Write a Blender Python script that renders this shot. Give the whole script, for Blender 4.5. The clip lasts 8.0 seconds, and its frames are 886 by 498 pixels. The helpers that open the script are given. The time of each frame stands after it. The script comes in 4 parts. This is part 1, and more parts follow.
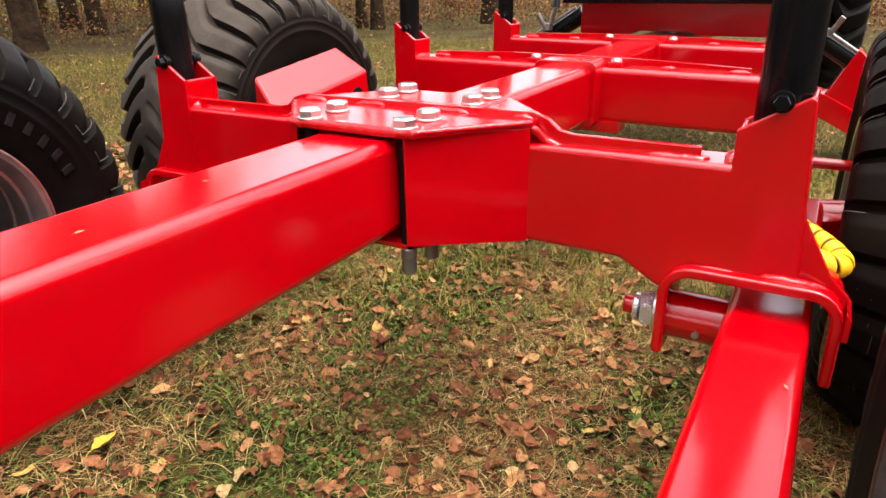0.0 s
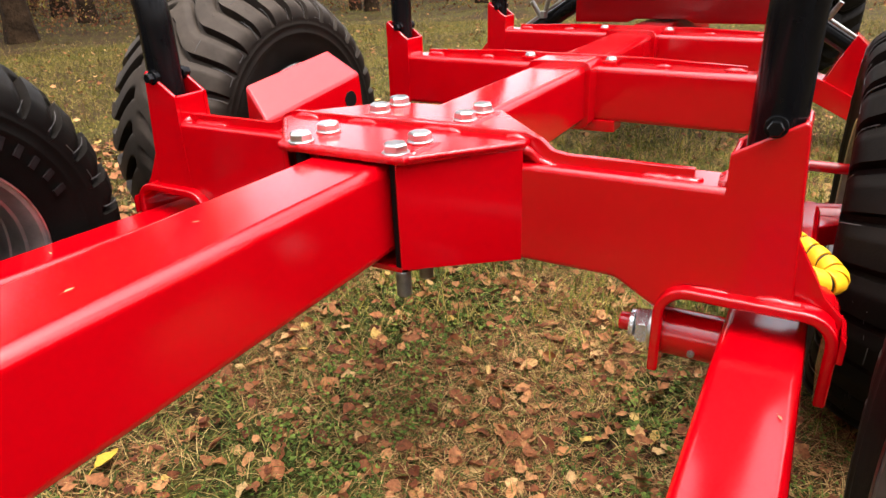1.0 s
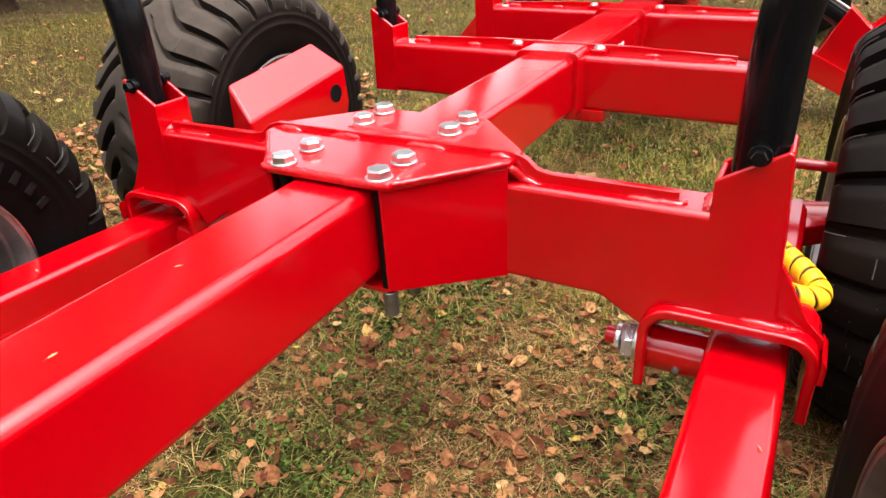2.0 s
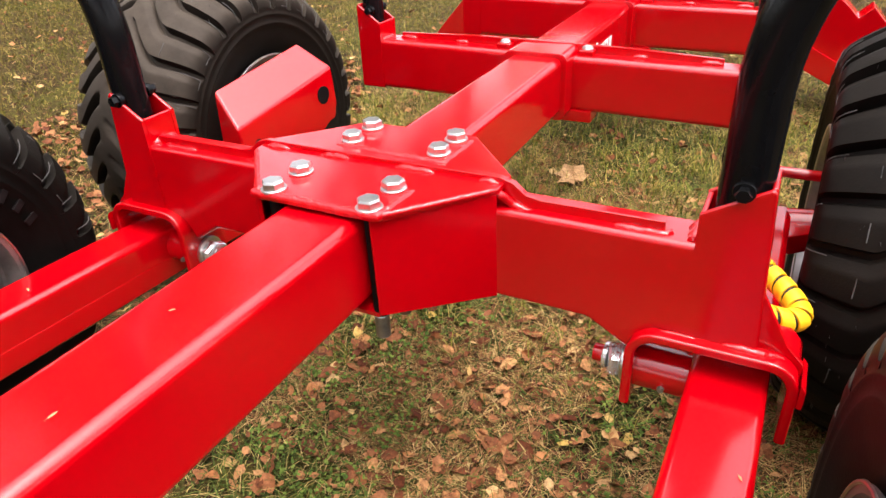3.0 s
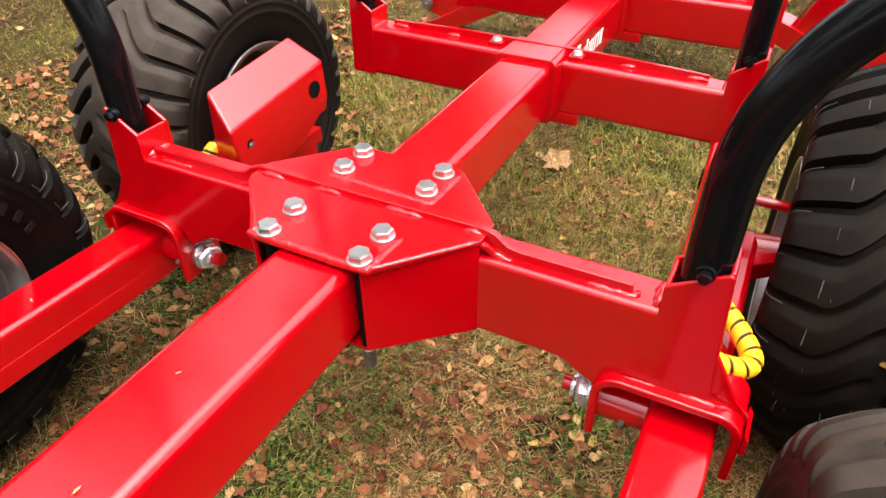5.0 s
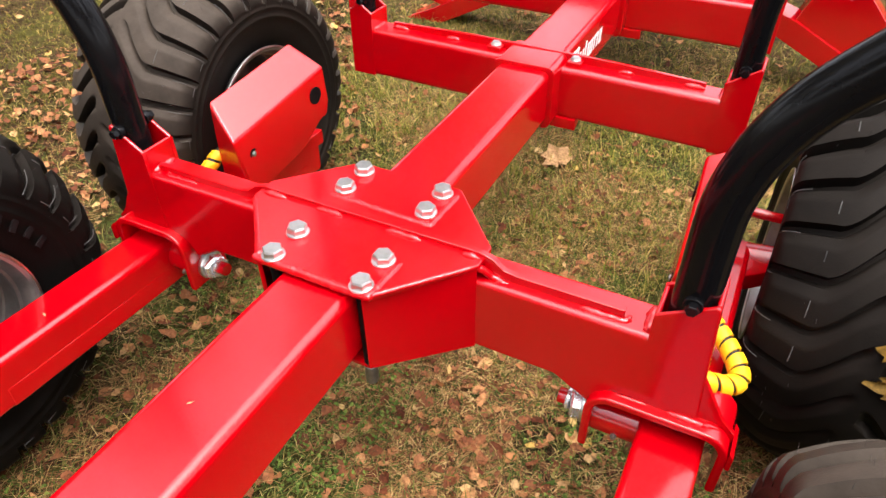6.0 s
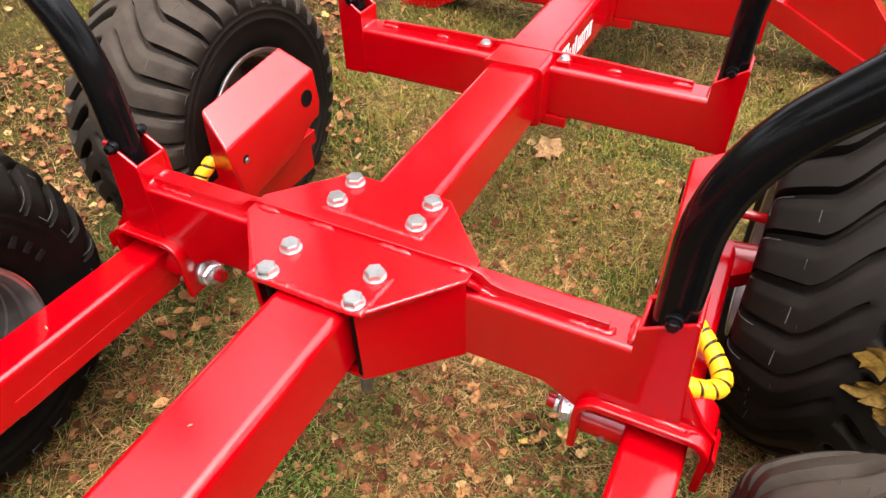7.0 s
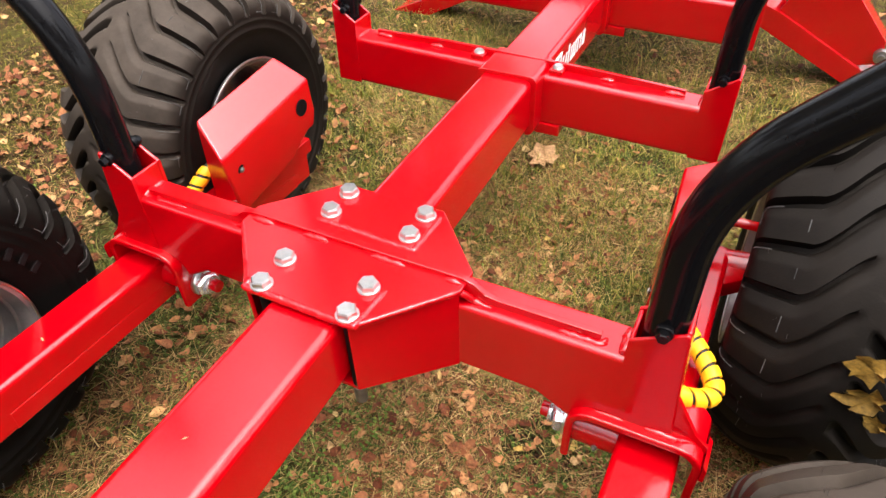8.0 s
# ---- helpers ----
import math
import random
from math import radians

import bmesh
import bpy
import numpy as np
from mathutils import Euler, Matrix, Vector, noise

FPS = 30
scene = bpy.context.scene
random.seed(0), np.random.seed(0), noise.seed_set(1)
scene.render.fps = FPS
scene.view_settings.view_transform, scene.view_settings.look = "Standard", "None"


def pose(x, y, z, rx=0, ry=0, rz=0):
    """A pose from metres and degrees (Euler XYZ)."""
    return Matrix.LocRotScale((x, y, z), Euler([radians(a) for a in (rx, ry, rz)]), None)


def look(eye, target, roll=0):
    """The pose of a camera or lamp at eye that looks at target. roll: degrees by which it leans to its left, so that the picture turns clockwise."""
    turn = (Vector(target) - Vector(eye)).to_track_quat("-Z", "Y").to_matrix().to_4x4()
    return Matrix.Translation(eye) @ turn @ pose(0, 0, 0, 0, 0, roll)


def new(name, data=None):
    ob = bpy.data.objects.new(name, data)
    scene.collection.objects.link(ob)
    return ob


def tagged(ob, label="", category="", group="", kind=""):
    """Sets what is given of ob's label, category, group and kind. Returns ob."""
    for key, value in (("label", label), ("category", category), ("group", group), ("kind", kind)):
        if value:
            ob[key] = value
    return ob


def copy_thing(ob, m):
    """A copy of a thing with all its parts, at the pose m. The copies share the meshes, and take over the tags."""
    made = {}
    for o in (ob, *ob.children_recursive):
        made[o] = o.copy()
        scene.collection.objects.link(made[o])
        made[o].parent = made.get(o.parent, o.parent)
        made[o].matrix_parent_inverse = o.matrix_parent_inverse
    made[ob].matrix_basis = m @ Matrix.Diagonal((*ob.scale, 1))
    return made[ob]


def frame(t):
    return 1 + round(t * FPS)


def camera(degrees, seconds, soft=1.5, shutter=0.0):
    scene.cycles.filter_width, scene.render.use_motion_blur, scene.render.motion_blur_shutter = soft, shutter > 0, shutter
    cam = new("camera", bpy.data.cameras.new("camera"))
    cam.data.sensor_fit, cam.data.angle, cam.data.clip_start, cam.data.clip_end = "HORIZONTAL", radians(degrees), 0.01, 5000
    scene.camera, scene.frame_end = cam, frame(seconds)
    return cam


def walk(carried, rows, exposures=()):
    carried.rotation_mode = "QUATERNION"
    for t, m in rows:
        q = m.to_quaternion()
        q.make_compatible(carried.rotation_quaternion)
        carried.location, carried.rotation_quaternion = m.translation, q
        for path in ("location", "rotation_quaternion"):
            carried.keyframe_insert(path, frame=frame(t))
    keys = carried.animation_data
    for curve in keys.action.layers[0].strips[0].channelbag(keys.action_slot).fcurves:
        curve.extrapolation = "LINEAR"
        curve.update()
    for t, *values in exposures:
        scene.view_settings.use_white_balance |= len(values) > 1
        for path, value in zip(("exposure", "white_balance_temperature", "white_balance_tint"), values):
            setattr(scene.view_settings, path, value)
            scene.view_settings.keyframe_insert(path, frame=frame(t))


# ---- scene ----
cam = camera(67.1, 8.0)
PATH = [
    (0, (0.596, -0.926, 0.834), (-0.326, 0.681, 0.08), -1.0),
    (0.5, (0.595, -0.911, 0.861), (-0.325, 0.687, 0.085), -1.7),
    (1, (0.591, -0.896, 0.894), (-0.32, 0.687, 0.079), -2.2),
    (1.5, (0.584, -0.882, 0.939), (-0.31, 0.689, 0.082), -3.2),
    (1.7, (0.586, -0.871, 0.955), (-0.306, 0.685, 0.066), -3.2),
    (2.8, (0.579, -0.827, 1.036), (-0.253, 0.694, 0.042), -2.9),
    (3, (0.574, -0.827, 1.055), (-0.253, 0.688, 0.045), -3.2),
    (3.5, (0.569, -0.812, 1.098), (-0.245, 0.681, 0.045), -2.1),
    (4, (0.569, -0.793, 1.148), (-0.218, 0.678, 0.045), -2.2),
    (4.5, (0.569, -0.781, 1.197), (-0.198, 0.662, 0.043), -1.5),
    (4.7, (0.564, -0.783, 1.219), (-0.187, 0.654, 0.047), -1.0),
    (5.8, (0.553, -0.764, 1.314), (-0.167, 0.61, 0.052), -0.9),
    (6, (0.552, -0.757, 1.335), (-0.165, 0.613, 0.067), -1.0),
    (6.5, (0.553, -0.739, 1.376), (-0.143, 0.599, 0.063), -1.0),
    (7, (0.557, -0.727, 1.406), (-0.136, 0.596, 0.075), -2.0),
    (7.5, (0.561, -0.727, 1.423), (-0.125, 0.607, 0.1), -1.9),
    (8, (0.563, -0.72, 1.422), (-0.126, 0.61, 0.097), -2.1),
]
walk(cam, [(t, look(eye, target, roll)) for t, eye, target, roll in PATH], exposures=[(0.0, 1.53, 6650, 13), (8.0, 1.53, 6650, 13)])

# ---- world and light: a bright, thinly overcast autumn day ----
SUN_ELEVATION, SUN_TURN = 76.0, 100.0
world = bpy.data.worlds.new("sky")
scene.world = world
world.use_nodes = True
wn, wl = world.node_tree.nodes, world.node_tree.links
wn.clear()
sky = wn.new("ShaderNodeTexSky")
sky.sky_type, sky.sun_disc = "NISHITA", False
sky.sun_elevation, sky.sun_rotation = radians(SUN_ELEVATION), radians(SUN_TURN)
sky.air_density, sky.dust_density, sky.ozone_density = 1.0, 4.0, 1.0
grey = wn.new("ShaderNodeHueSaturation")
grey.inputs["Saturation"].default_value = 0.3265
bg = wn.new("ShaderNodeBackground")
bg.inputs["Strength"].default_value = 0.265
wout = wn.new("ShaderNodeOutputWorld")
wl.new(sky.outputs["Color"], grey.inputs["Color"])
wl.new(grey.outputs["Color"], bg.inputs["Color"])
wl.new(bg.outputs["Background"], wout.inputs["Surface"])
sun = new("sun", bpy.data.lights.new("sun", "SUN"))
sun.data.energy, sun.data.angle, sun.data.color = 0.60, radians(82), (1.0, 0.95, 0.86)
az = radians(SUN_TURN)
sun.matrix_world = look((0, 0, 0), (-math.sin(az) * math.cos(radians(SUN_ELEVATION)), -math.cos(az) * math.cos(radians(SUN_ELEVATION)), -math.sin(radians(SUN_ELEVATION))))


# ---- materials ----
def material(name):
    m = bpy.data.materials.new(name)
    m.use_nodes = True
    return m, m.node_tree.nodes, m.node_tree.links, m.node_tree.nodes["Principled BSDF"]


def node(nodes, kind, **inputs):
    n = nodes.new(kind)
    for key, value in inputs.items():
        n.inputs[key.replace("_", " ")].default_value = value
    return n


def ramp(nodes, stops):
    r = nodes.new("ShaderNodeValToRGB")
    while len(r.color_ramp.elements) < len(stops):
        r.color_ramp.elements.new(0.5)
    for e, (p, c) in zip(r.color_ramp.elements, stops):
        e.position, e.color = p, (*c, 1)
    return r


def surface(name, low, high, rough, scale=20.0, metal=0.0, bump=0.1, fine=200.0, coat=0.0, depth=0.002, spread=0.08, ior=1.45, gloss=0.5):
    """A worn solid surface: two colours mixed by coarse and fine noise, uneven gloss, fine relief."""
    m, n, l, b = material(name)
    tc = n.new("ShaderNodeTexCoord")
    big = node(n, "ShaderNodeTexNoise", Scale=scale, Detail=6.0, Roughness=0.6)
    small = node(n, "ShaderNodeTexNoise", Scale=fine, Detail=3.0)
    for t in (big, small):
        l.new(tc.outputs["Object"], t.inputs["Vector"])
    r = ramp(n, [(0.3, low), (0.7, high)])
    l.new(big.outputs["Fac"], r.inputs["Fac"])
    l.new(r.outputs["Color"], b.inputs["Base Color"])
    mr = node(n, "ShaderNodeMapRange", To_Min=max(rough - spread, 0.02), To_Max=rough + spread)
    l.new(big.outputs["Fac"], mr.inputs["Value"])
    l.new(mr.outputs["Result"], b.inputs["Roughness"])
    bp = node(n, "ShaderNodeBump", Strength=bump, Distance=depth)
    b.inputs["Specular IOR Level"].default_value = gloss
    l.new(small.outputs["Fac"], bp.inputs["Height"])
    l.new(bp.outputs["Normal"], b.inputs["Normal"])
    b.inputs["Metallic"].default_value = metal
    b.inputs["IOR"].default_value = ior
    if coat:
        b.inputs["Coat Weight"].default_value, b.inputs["Coat Roughness"].default_value = coat, 0.14
        b.inputs["Coat IOR"].default_value = 1.6
    return m


def island_surface(name, stops, rough=0.7):
    """Leaves and blades: every separate piece takes its own colour."""
    m, n, l, b = material(name)
    g = n.new("ShaderNodeNewGeometry")
    r = ramp(n, stops)
    l.new(g.outputs["Random Per Island"], r.inputs["Fac"])
    tc = n.new("ShaderNodeTexCoord")
    noisy = node(n, "ShaderNodeTexNoise", Scale=110.0, Detail=5.0, Roughness=0.7)
    l.new(tc.outputs["Object"], noisy.inputs["Vector"])
    mr = node(n, "ShaderNodeMapRange", From_Min=0.25, From_Max=0.75, To_Min=0.25, To_Max=1.4)
    l.new(noisy.outputs["Fac"], mr.inputs["Value"])
    mul = n.new("ShaderNodeVectorMath")
    mul.operation = "MULTIPLY"
    l.new(r.outputs["Color"], mul.inputs[0])
    l.new(mr.outputs["Result"], mul.inputs[1])
    l.new(mul.outputs["Vector"], b.inputs["Base Color"])
    b.inputs["Roughness"].default_value = rough
    b.inputs["Specular IOR Level"].default_value = 0.14
    return m


RED = surface("red gloss paint", (0.43, 0.0003, 0.0030), (0.475, 0.0005, 0.0040), 0.34, scale=6.0, bump=0.03, fine=300.0, coat=1.0, depth=0.0005, spread=0.04, gloss=0.0)
BLACK = surface("black stake paint", (0.003, 0.003, 0.0035), (0.005, 0.005, 0.0055), 0.15, scale=9.0, bump=0.05, fine=300.0, depth=0.0008, gloss=0.17)
ZINC = surface("bright zinc plate", (0.48, 0.48, 0.47), (0.66, 0.66, 0.645), 0.32, scale=60.0, metal=1.0, bump=0.05, fine=500.0, depth=0.0005)
CHROME = surface("bright plated nut", (0.70, 0.71, 0.73), (0.82, 0.83, 0.84), 0.26, scale=60.0, metal=0.75, bump=0.03, fine=500.0, depth=0.0004, spread=0.05)
STEEL = surface("dull threaded steel", (0.20, 0.20, 0.19), (0.34, 0.33, 0.31), 0.42, scale=50.0, metal=0.9, bump=0.2, fine=500.0, depth=0.001)
RIM = surface("silver rim paint", (0.14, 0.128, 0.12), (0.28, 0.262, 0.25), 0.36, scale=14.0, metal=0.7, bump=0.1, fine=250.0)


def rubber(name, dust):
    """Black rubber, its tread's running surface dusty and worn lighter; shading by facing is put into the dust."""
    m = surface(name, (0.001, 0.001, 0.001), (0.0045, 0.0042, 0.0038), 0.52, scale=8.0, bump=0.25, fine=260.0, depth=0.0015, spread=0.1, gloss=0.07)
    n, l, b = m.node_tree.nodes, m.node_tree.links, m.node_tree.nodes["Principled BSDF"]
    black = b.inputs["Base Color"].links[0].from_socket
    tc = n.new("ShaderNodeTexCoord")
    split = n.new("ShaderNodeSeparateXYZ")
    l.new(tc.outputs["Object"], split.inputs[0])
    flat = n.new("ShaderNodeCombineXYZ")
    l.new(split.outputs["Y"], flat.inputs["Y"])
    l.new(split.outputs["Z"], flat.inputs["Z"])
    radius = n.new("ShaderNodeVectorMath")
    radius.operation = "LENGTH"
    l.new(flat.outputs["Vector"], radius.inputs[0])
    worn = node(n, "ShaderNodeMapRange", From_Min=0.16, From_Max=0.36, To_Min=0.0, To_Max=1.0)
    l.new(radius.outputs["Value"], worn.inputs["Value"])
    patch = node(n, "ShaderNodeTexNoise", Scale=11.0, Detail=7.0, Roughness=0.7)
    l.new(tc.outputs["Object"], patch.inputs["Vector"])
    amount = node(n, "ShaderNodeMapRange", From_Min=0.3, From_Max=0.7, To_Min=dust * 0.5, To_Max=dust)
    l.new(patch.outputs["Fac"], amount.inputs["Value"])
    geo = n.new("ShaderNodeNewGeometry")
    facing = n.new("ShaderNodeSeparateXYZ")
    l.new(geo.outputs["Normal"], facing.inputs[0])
    # Dust paler facing up; steeper rubber darkened in colour as shade would.
    dust_shade = node(n, "ShaderNodeMapRange", From_Min=0.0, From_Max=0.75, To_Min=0.32, To_Max=1.0)
    l.new(facing.outputs["Z"], dust_shade.inputs["Value"])
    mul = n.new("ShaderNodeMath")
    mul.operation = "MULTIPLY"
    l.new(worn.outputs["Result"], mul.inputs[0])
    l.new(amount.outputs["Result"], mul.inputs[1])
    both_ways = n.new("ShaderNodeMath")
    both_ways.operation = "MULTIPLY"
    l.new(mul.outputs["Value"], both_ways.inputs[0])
    l.new(dust_shade.outputs["Result"], both_ways.inputs[1])
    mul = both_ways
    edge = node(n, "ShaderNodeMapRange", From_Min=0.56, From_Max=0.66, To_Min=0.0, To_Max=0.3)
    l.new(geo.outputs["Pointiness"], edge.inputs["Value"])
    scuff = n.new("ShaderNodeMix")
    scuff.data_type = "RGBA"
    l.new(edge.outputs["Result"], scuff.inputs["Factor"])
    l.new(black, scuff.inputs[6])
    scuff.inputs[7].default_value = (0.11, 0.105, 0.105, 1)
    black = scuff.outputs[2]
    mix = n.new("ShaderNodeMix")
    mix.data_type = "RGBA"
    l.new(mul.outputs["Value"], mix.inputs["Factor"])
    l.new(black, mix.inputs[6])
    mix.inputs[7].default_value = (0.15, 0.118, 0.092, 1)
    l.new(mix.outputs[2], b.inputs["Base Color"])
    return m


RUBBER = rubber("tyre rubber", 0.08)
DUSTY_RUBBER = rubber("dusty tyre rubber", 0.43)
SCUFF = surface("scuffed grey rubber", (0.02, 0.02, 0.02), (0.12, 0.115, 0.11), 0.6, scale=30.0, gloss=0.2)
YELLOW = surface("yellow spiral wrap", (0.85, 0.40, 0.008), (0.93, 0.49, 0.015), 0.38, scale=30.0, bump=0.05)
HOSE = surface("black hose rubber", (0.010, 0.010, 0.010), (0.02, 0.02, 0.02), 0.5, scale=30.0)
WHITE = surface("white decal", (0.76, 0.76, 0.75), (0.84, 0.84, 0.83), 0.35, scale=40.0, bump=0.02)
# Shade of gaps and openings put into the colour; also colours tyre marks.
HOLE = surface("black for hole shade and tyre marks", (0.003, 0.002, 0.002), (0.008, 0.005, 0.005), 0.7, scale=40.0, gloss=0.1)
BARK = surface("tree bark", (0.009, 0.005, 0.0026), (0.046, 0.027, 0.0145), 0.9, scale=9.0, bump=0.9, fine=28.0, depth=0.03, gloss=0.1)


def ground_material():
    m, n, l, b = material("mossy lawn soil")
    tc = n.new("ShaderNodeTexCoord")
    big = node(n, "ShaderNodeTexNoise", Scale=1.6, Detail=8.0, Roughness=0.65)
    mid = node(n, "ShaderNodeTexNoise", Scale=22.0, Detail=8.0, Roughness=0.7)
    fine = node(n, "ShaderNodeTexNoise", Scale=160.0, Detail=4.0, Roughness=0.7)
    for t in (big, mid, fine):
        l.new(tc.outputs["Object"], t.inputs["Vector"])
    soil = ramp(n, [(0.3, (0.010, 0.005, 0.003)), (0.5, (0.030, 0.014, 0.007)), (0.68, (0.075, 0.040, 0.020))])
    moss = ramp(n, [(0.3, (0.016, 0.018, 0.004)), (0.55, (0.068, 0.063, 0.012)), (0.75, (0.165, 0.13, 0.031))])
    l.new(fine.outputs["Fac"], soil.inputs["Fac"])
    l.new(fine.outputs["Fac"], moss.inputs["Fac"])
    add = n.new("ShaderNodeMath")
    add.operation = "ADD"
    l.new(big.outputs["Fac"], add.inputs[0])
    l.new(mid.outputs["Fac"], add.inputs[1])
    cut = node(n, "ShaderNodeMapRange", From_Min=0.92, From_Max=1.15)
    l.new(add.outputs["Value"], cut.inputs["Value"])
    mix = n.new("ShaderNodeMix")
    mix.data_type = "RGBA"
    l.new(cut.outputs["Result"], mix.inputs["Factor"])
    l.new(soil.outputs["Color"], mix.inputs[6])
    l.new(moss.outputs["Color"], mix.inputs[7])
    l.new(mix.outputs[2], b.inputs["Base Color"])
    b.inputs["Roughness"].default_value = 0.95
    b.inputs["Specular IOR Level"].default_value = 0.1
    bp = node(n, "ShaderNodeBump", Strength=0.8, Distance=0.02)
    l.new(mid.outputs["Fac"], bp.inputs["Height"])
    l.new(bp.outputs["Normal"], b.inputs["Normal"])
    return m


GROUND = ground_material()
LITTER = island_surface("fallen leaf brown", [(0.0, (0.085, 0.022, 0.009)), (0.25, (0.18, 0.060, 0.024)), (0.6, (0.31, 0.126, 0.052)), (0.88, (0.43, 0.205, 0.085)), (0.98, (0.53, 0.34, 0.15)), (1.0, (0.55, 0.36, 0.08))])
GRASS = island_surface("autumn grass", [(0.0, (0.022, 0.040, 0.006)), (0.35, (0.070, 0.105, 0.018)), (0.6, (0.15, 0.175, 0.036)), (0.78, (0.25, 0.175, 0.052)), (1.0, (0.52, 0.365, 0.15))])
FAR_GRASS = island_surface("yellow olive lawn", [(0.0, (0.040, 0.044, 0.004)), (0.5, (0.125, 0.115, 0.011)), (0.8, (0.20, 0.155, 0.025)), (1.0, (0.38, 0.28, 0.09))])
NEEDLES = island_surface("dry pine needles", [(0.0, (0.06, 0.022, 0.010)), (0.35, (0.21, 0.085, 0.036)), (0.7, (0.36, 0.19, 0.072)), (1.0, (0.60, 0.41, 0.18))])
CLOVER = island_surface("small green weed leaves", [(0.0, (0.05, 0.085, 0.012)), (0.5, (0.11, 0.17, 0.028)), (1.0, (0.20, 0.26, 0.05))])
TUFT = island_surface("green grass tufts", [(0.0, (0.050, 0.068, 0.007)), (0.45, (0.165, 0.185, 0.022)), (0.75, (0.30, 0.245, 0.045)), (1.0, (0.54, 0.38, 0.13))])
MAPLE = island_surface("olive brown maple leaf", [(0.0, (0.10, 0.058, 0.010)), (1.0, (0.19, 0.108, 0.018))])
TAN = island_surface("tan maple leaf", [(0.0, (0.38, 0.21, 0.095)), (1.0, (0.50, 0.31, 0.15))])
GOLD = island_surface("yellow birch leaf", [(0.0, (0.50, 0.33, 0.035)), (1.0, (0.62, 0.42, 0.06))])
FOLIAGE = island_surface("autumn foliage", [(0.0, (0.11, 0.11, 0.022)), (0.4, (0.25, 0.23, 0.045)), (0.75, (0.46, 0.36, 0.08)), (1.0, (0.42, 0.22, 0.06))], 0.6)
SCRUB = island_surface("russet undergrowth", [(0.0, (0.07, 0.022, 0.010)), (0.4, (0.20, 0.065, 0.028)), (0.7, (0.22, 0.10, 0.034)), (1.0, (0.30, 0.22, 0.05))])


# ---- building helpers ----
def finish(bm, name, mat, sharp=34.0):
    bmesh.ops.remove_doubles(bm, verts=bm.verts, dist=1e-6)
    bmesh.ops.recalc_face_normals(bm, faces=bm.faces)
    for f in bm.faces:
        f.smooth = True
    for e in bm.edges:
        if len(e.link_faces) == 2 and e.calc_face_angle(0) > radians(sharp):
            e.smooth = False
    me = bpy.data.meshes.new(name)
    normals = flat_normals(bm, sharp) if len(bm.faces) < 4000 else None
    bm.to_mesh(me)
    bm.free()
    if normals:
        me.normals_split_custom_set(normals)
    me.materials.append(mat)
    return me


def flat_normals(bm, sharp):
    """Corner normals weighted by area, so that plates stay flat up to their rounded edges."""
    limit, out = math.cos(radians(sharp)), []
    bm.normal_update()
    area = {f: f.calc_area() for f in bm.faces}
    for f in bm.faces:
        for c in f.loops:
            n = Vector((0, 0, 0))
            for g in c.vert.link_faces:
                if g.normal.dot(f.normal) > limit:
                    n += g.normal * area[g]
            out.append(n.normalized() if n.length > 1e-12 else f.normal.copy())
    return out


def part(name, bm, mat, parent, label=""):
    """One mesh object under a thing or a part."""
    ob = new(name, bm if isinstance(bm, bpy.types.Mesh) else finish(bm, name, mat))
    ob.parent = parent
    return tagged(ob, label)


def join(*bms):
    out = bmesh.new()
    for b in bms:
        me = bpy.data.meshes.new("tmp")
        b.to_mesh(me)
        b.free()
        out.from_mesh(me)
        bpy.data.meshes.remove(me)
    return out


def moved(bm, m):
    bmesh.ops.transform(bm, matrix=m, verts=bm.verts)
    return bm


def bevel(bm, width, segments=2, angle=30.0):
    edges = [e for e in bm.edges if len(e.link_faces) == 2 and e.calc_face_angle(0) > radians(angle)]
    bmesh.ops.bevel(bm, geom=edges, offset=width, segments=segments, profile=0.5, affect="EDGES", clamp_overlap=True)
    return bm


def box(x0, x1, y0, y1, z0, z1, r=0.003, segments=2):
    bm = bmesh.new()
    bmesh.ops.create_cube(bm, size=1.0)
    moved(bm, pose((x0 + x1) / 2, (y0 + y1) / 2, (z0 + z1) / 2) @ Matrix.Diagonal((x1 - x0, y1 - y0, z1 - z0, 1)))
    return bevel(bm, r, segments) if r else bm


def prism(points, axis, a, b, r=0.0025, segments=2):
    """A polygon, given in the two other axes in order, drawn out along an axis from a to b."""
    def place(p, d):
        u, v = p
        return {"x": (d, u, v), "y": (u, d, v), "z": (u, v, d)}[axis]
    bm = bmesh.new()
    low = [bm.verts.new(place(p, a)) for p in points]
    high = [bm.verts.new(place(p, b)) for p in points]
    n = len(points)
    bm.faces.new(low)
    bm.faces.new(high)
    for i in range(n):
        bm.faces.new((low[i], low[(i + 1) % n], high[(i + 1) % n], high[i]))
    bmesh.ops.recalc_face_normals(bm, faces=bm.faces)
    return bevel(bm, r, segments) if r else bm


def rounded(w, h, r, steps=5):
    pts = []
    for cx, cz, a0 in ((w / 2 - r, h / 2 - r, 0), (-w / 2 + r, h / 2 - r, 90), (-w / 2 + r, -h / 2 + r, 180), (w / 2 - r, -h / 2 + r, 270)):
        for i in range(steps + 1):
            a = radians(a0 + 90 * i / steps)
            pts.append((cx + r * math.cos(a), cz + r * math.sin(a)))
    return pts


def rod(a, b, r, sides=20, r2=None):
    bm = bmesh.new()
    a, b = Vector(a), Vector(b)
    bmesh.ops.create_cone(bm, cap_ends=True, segments=sides, radius1=r, radius2=r if r2 is None else r2, depth=(b - a).length)
    turn = (b - a).to_track_quat("Z", "Y").to_matrix().to_4x4()
    return moved(bm, Matrix.Translation((a + b) / 2) @ turn)


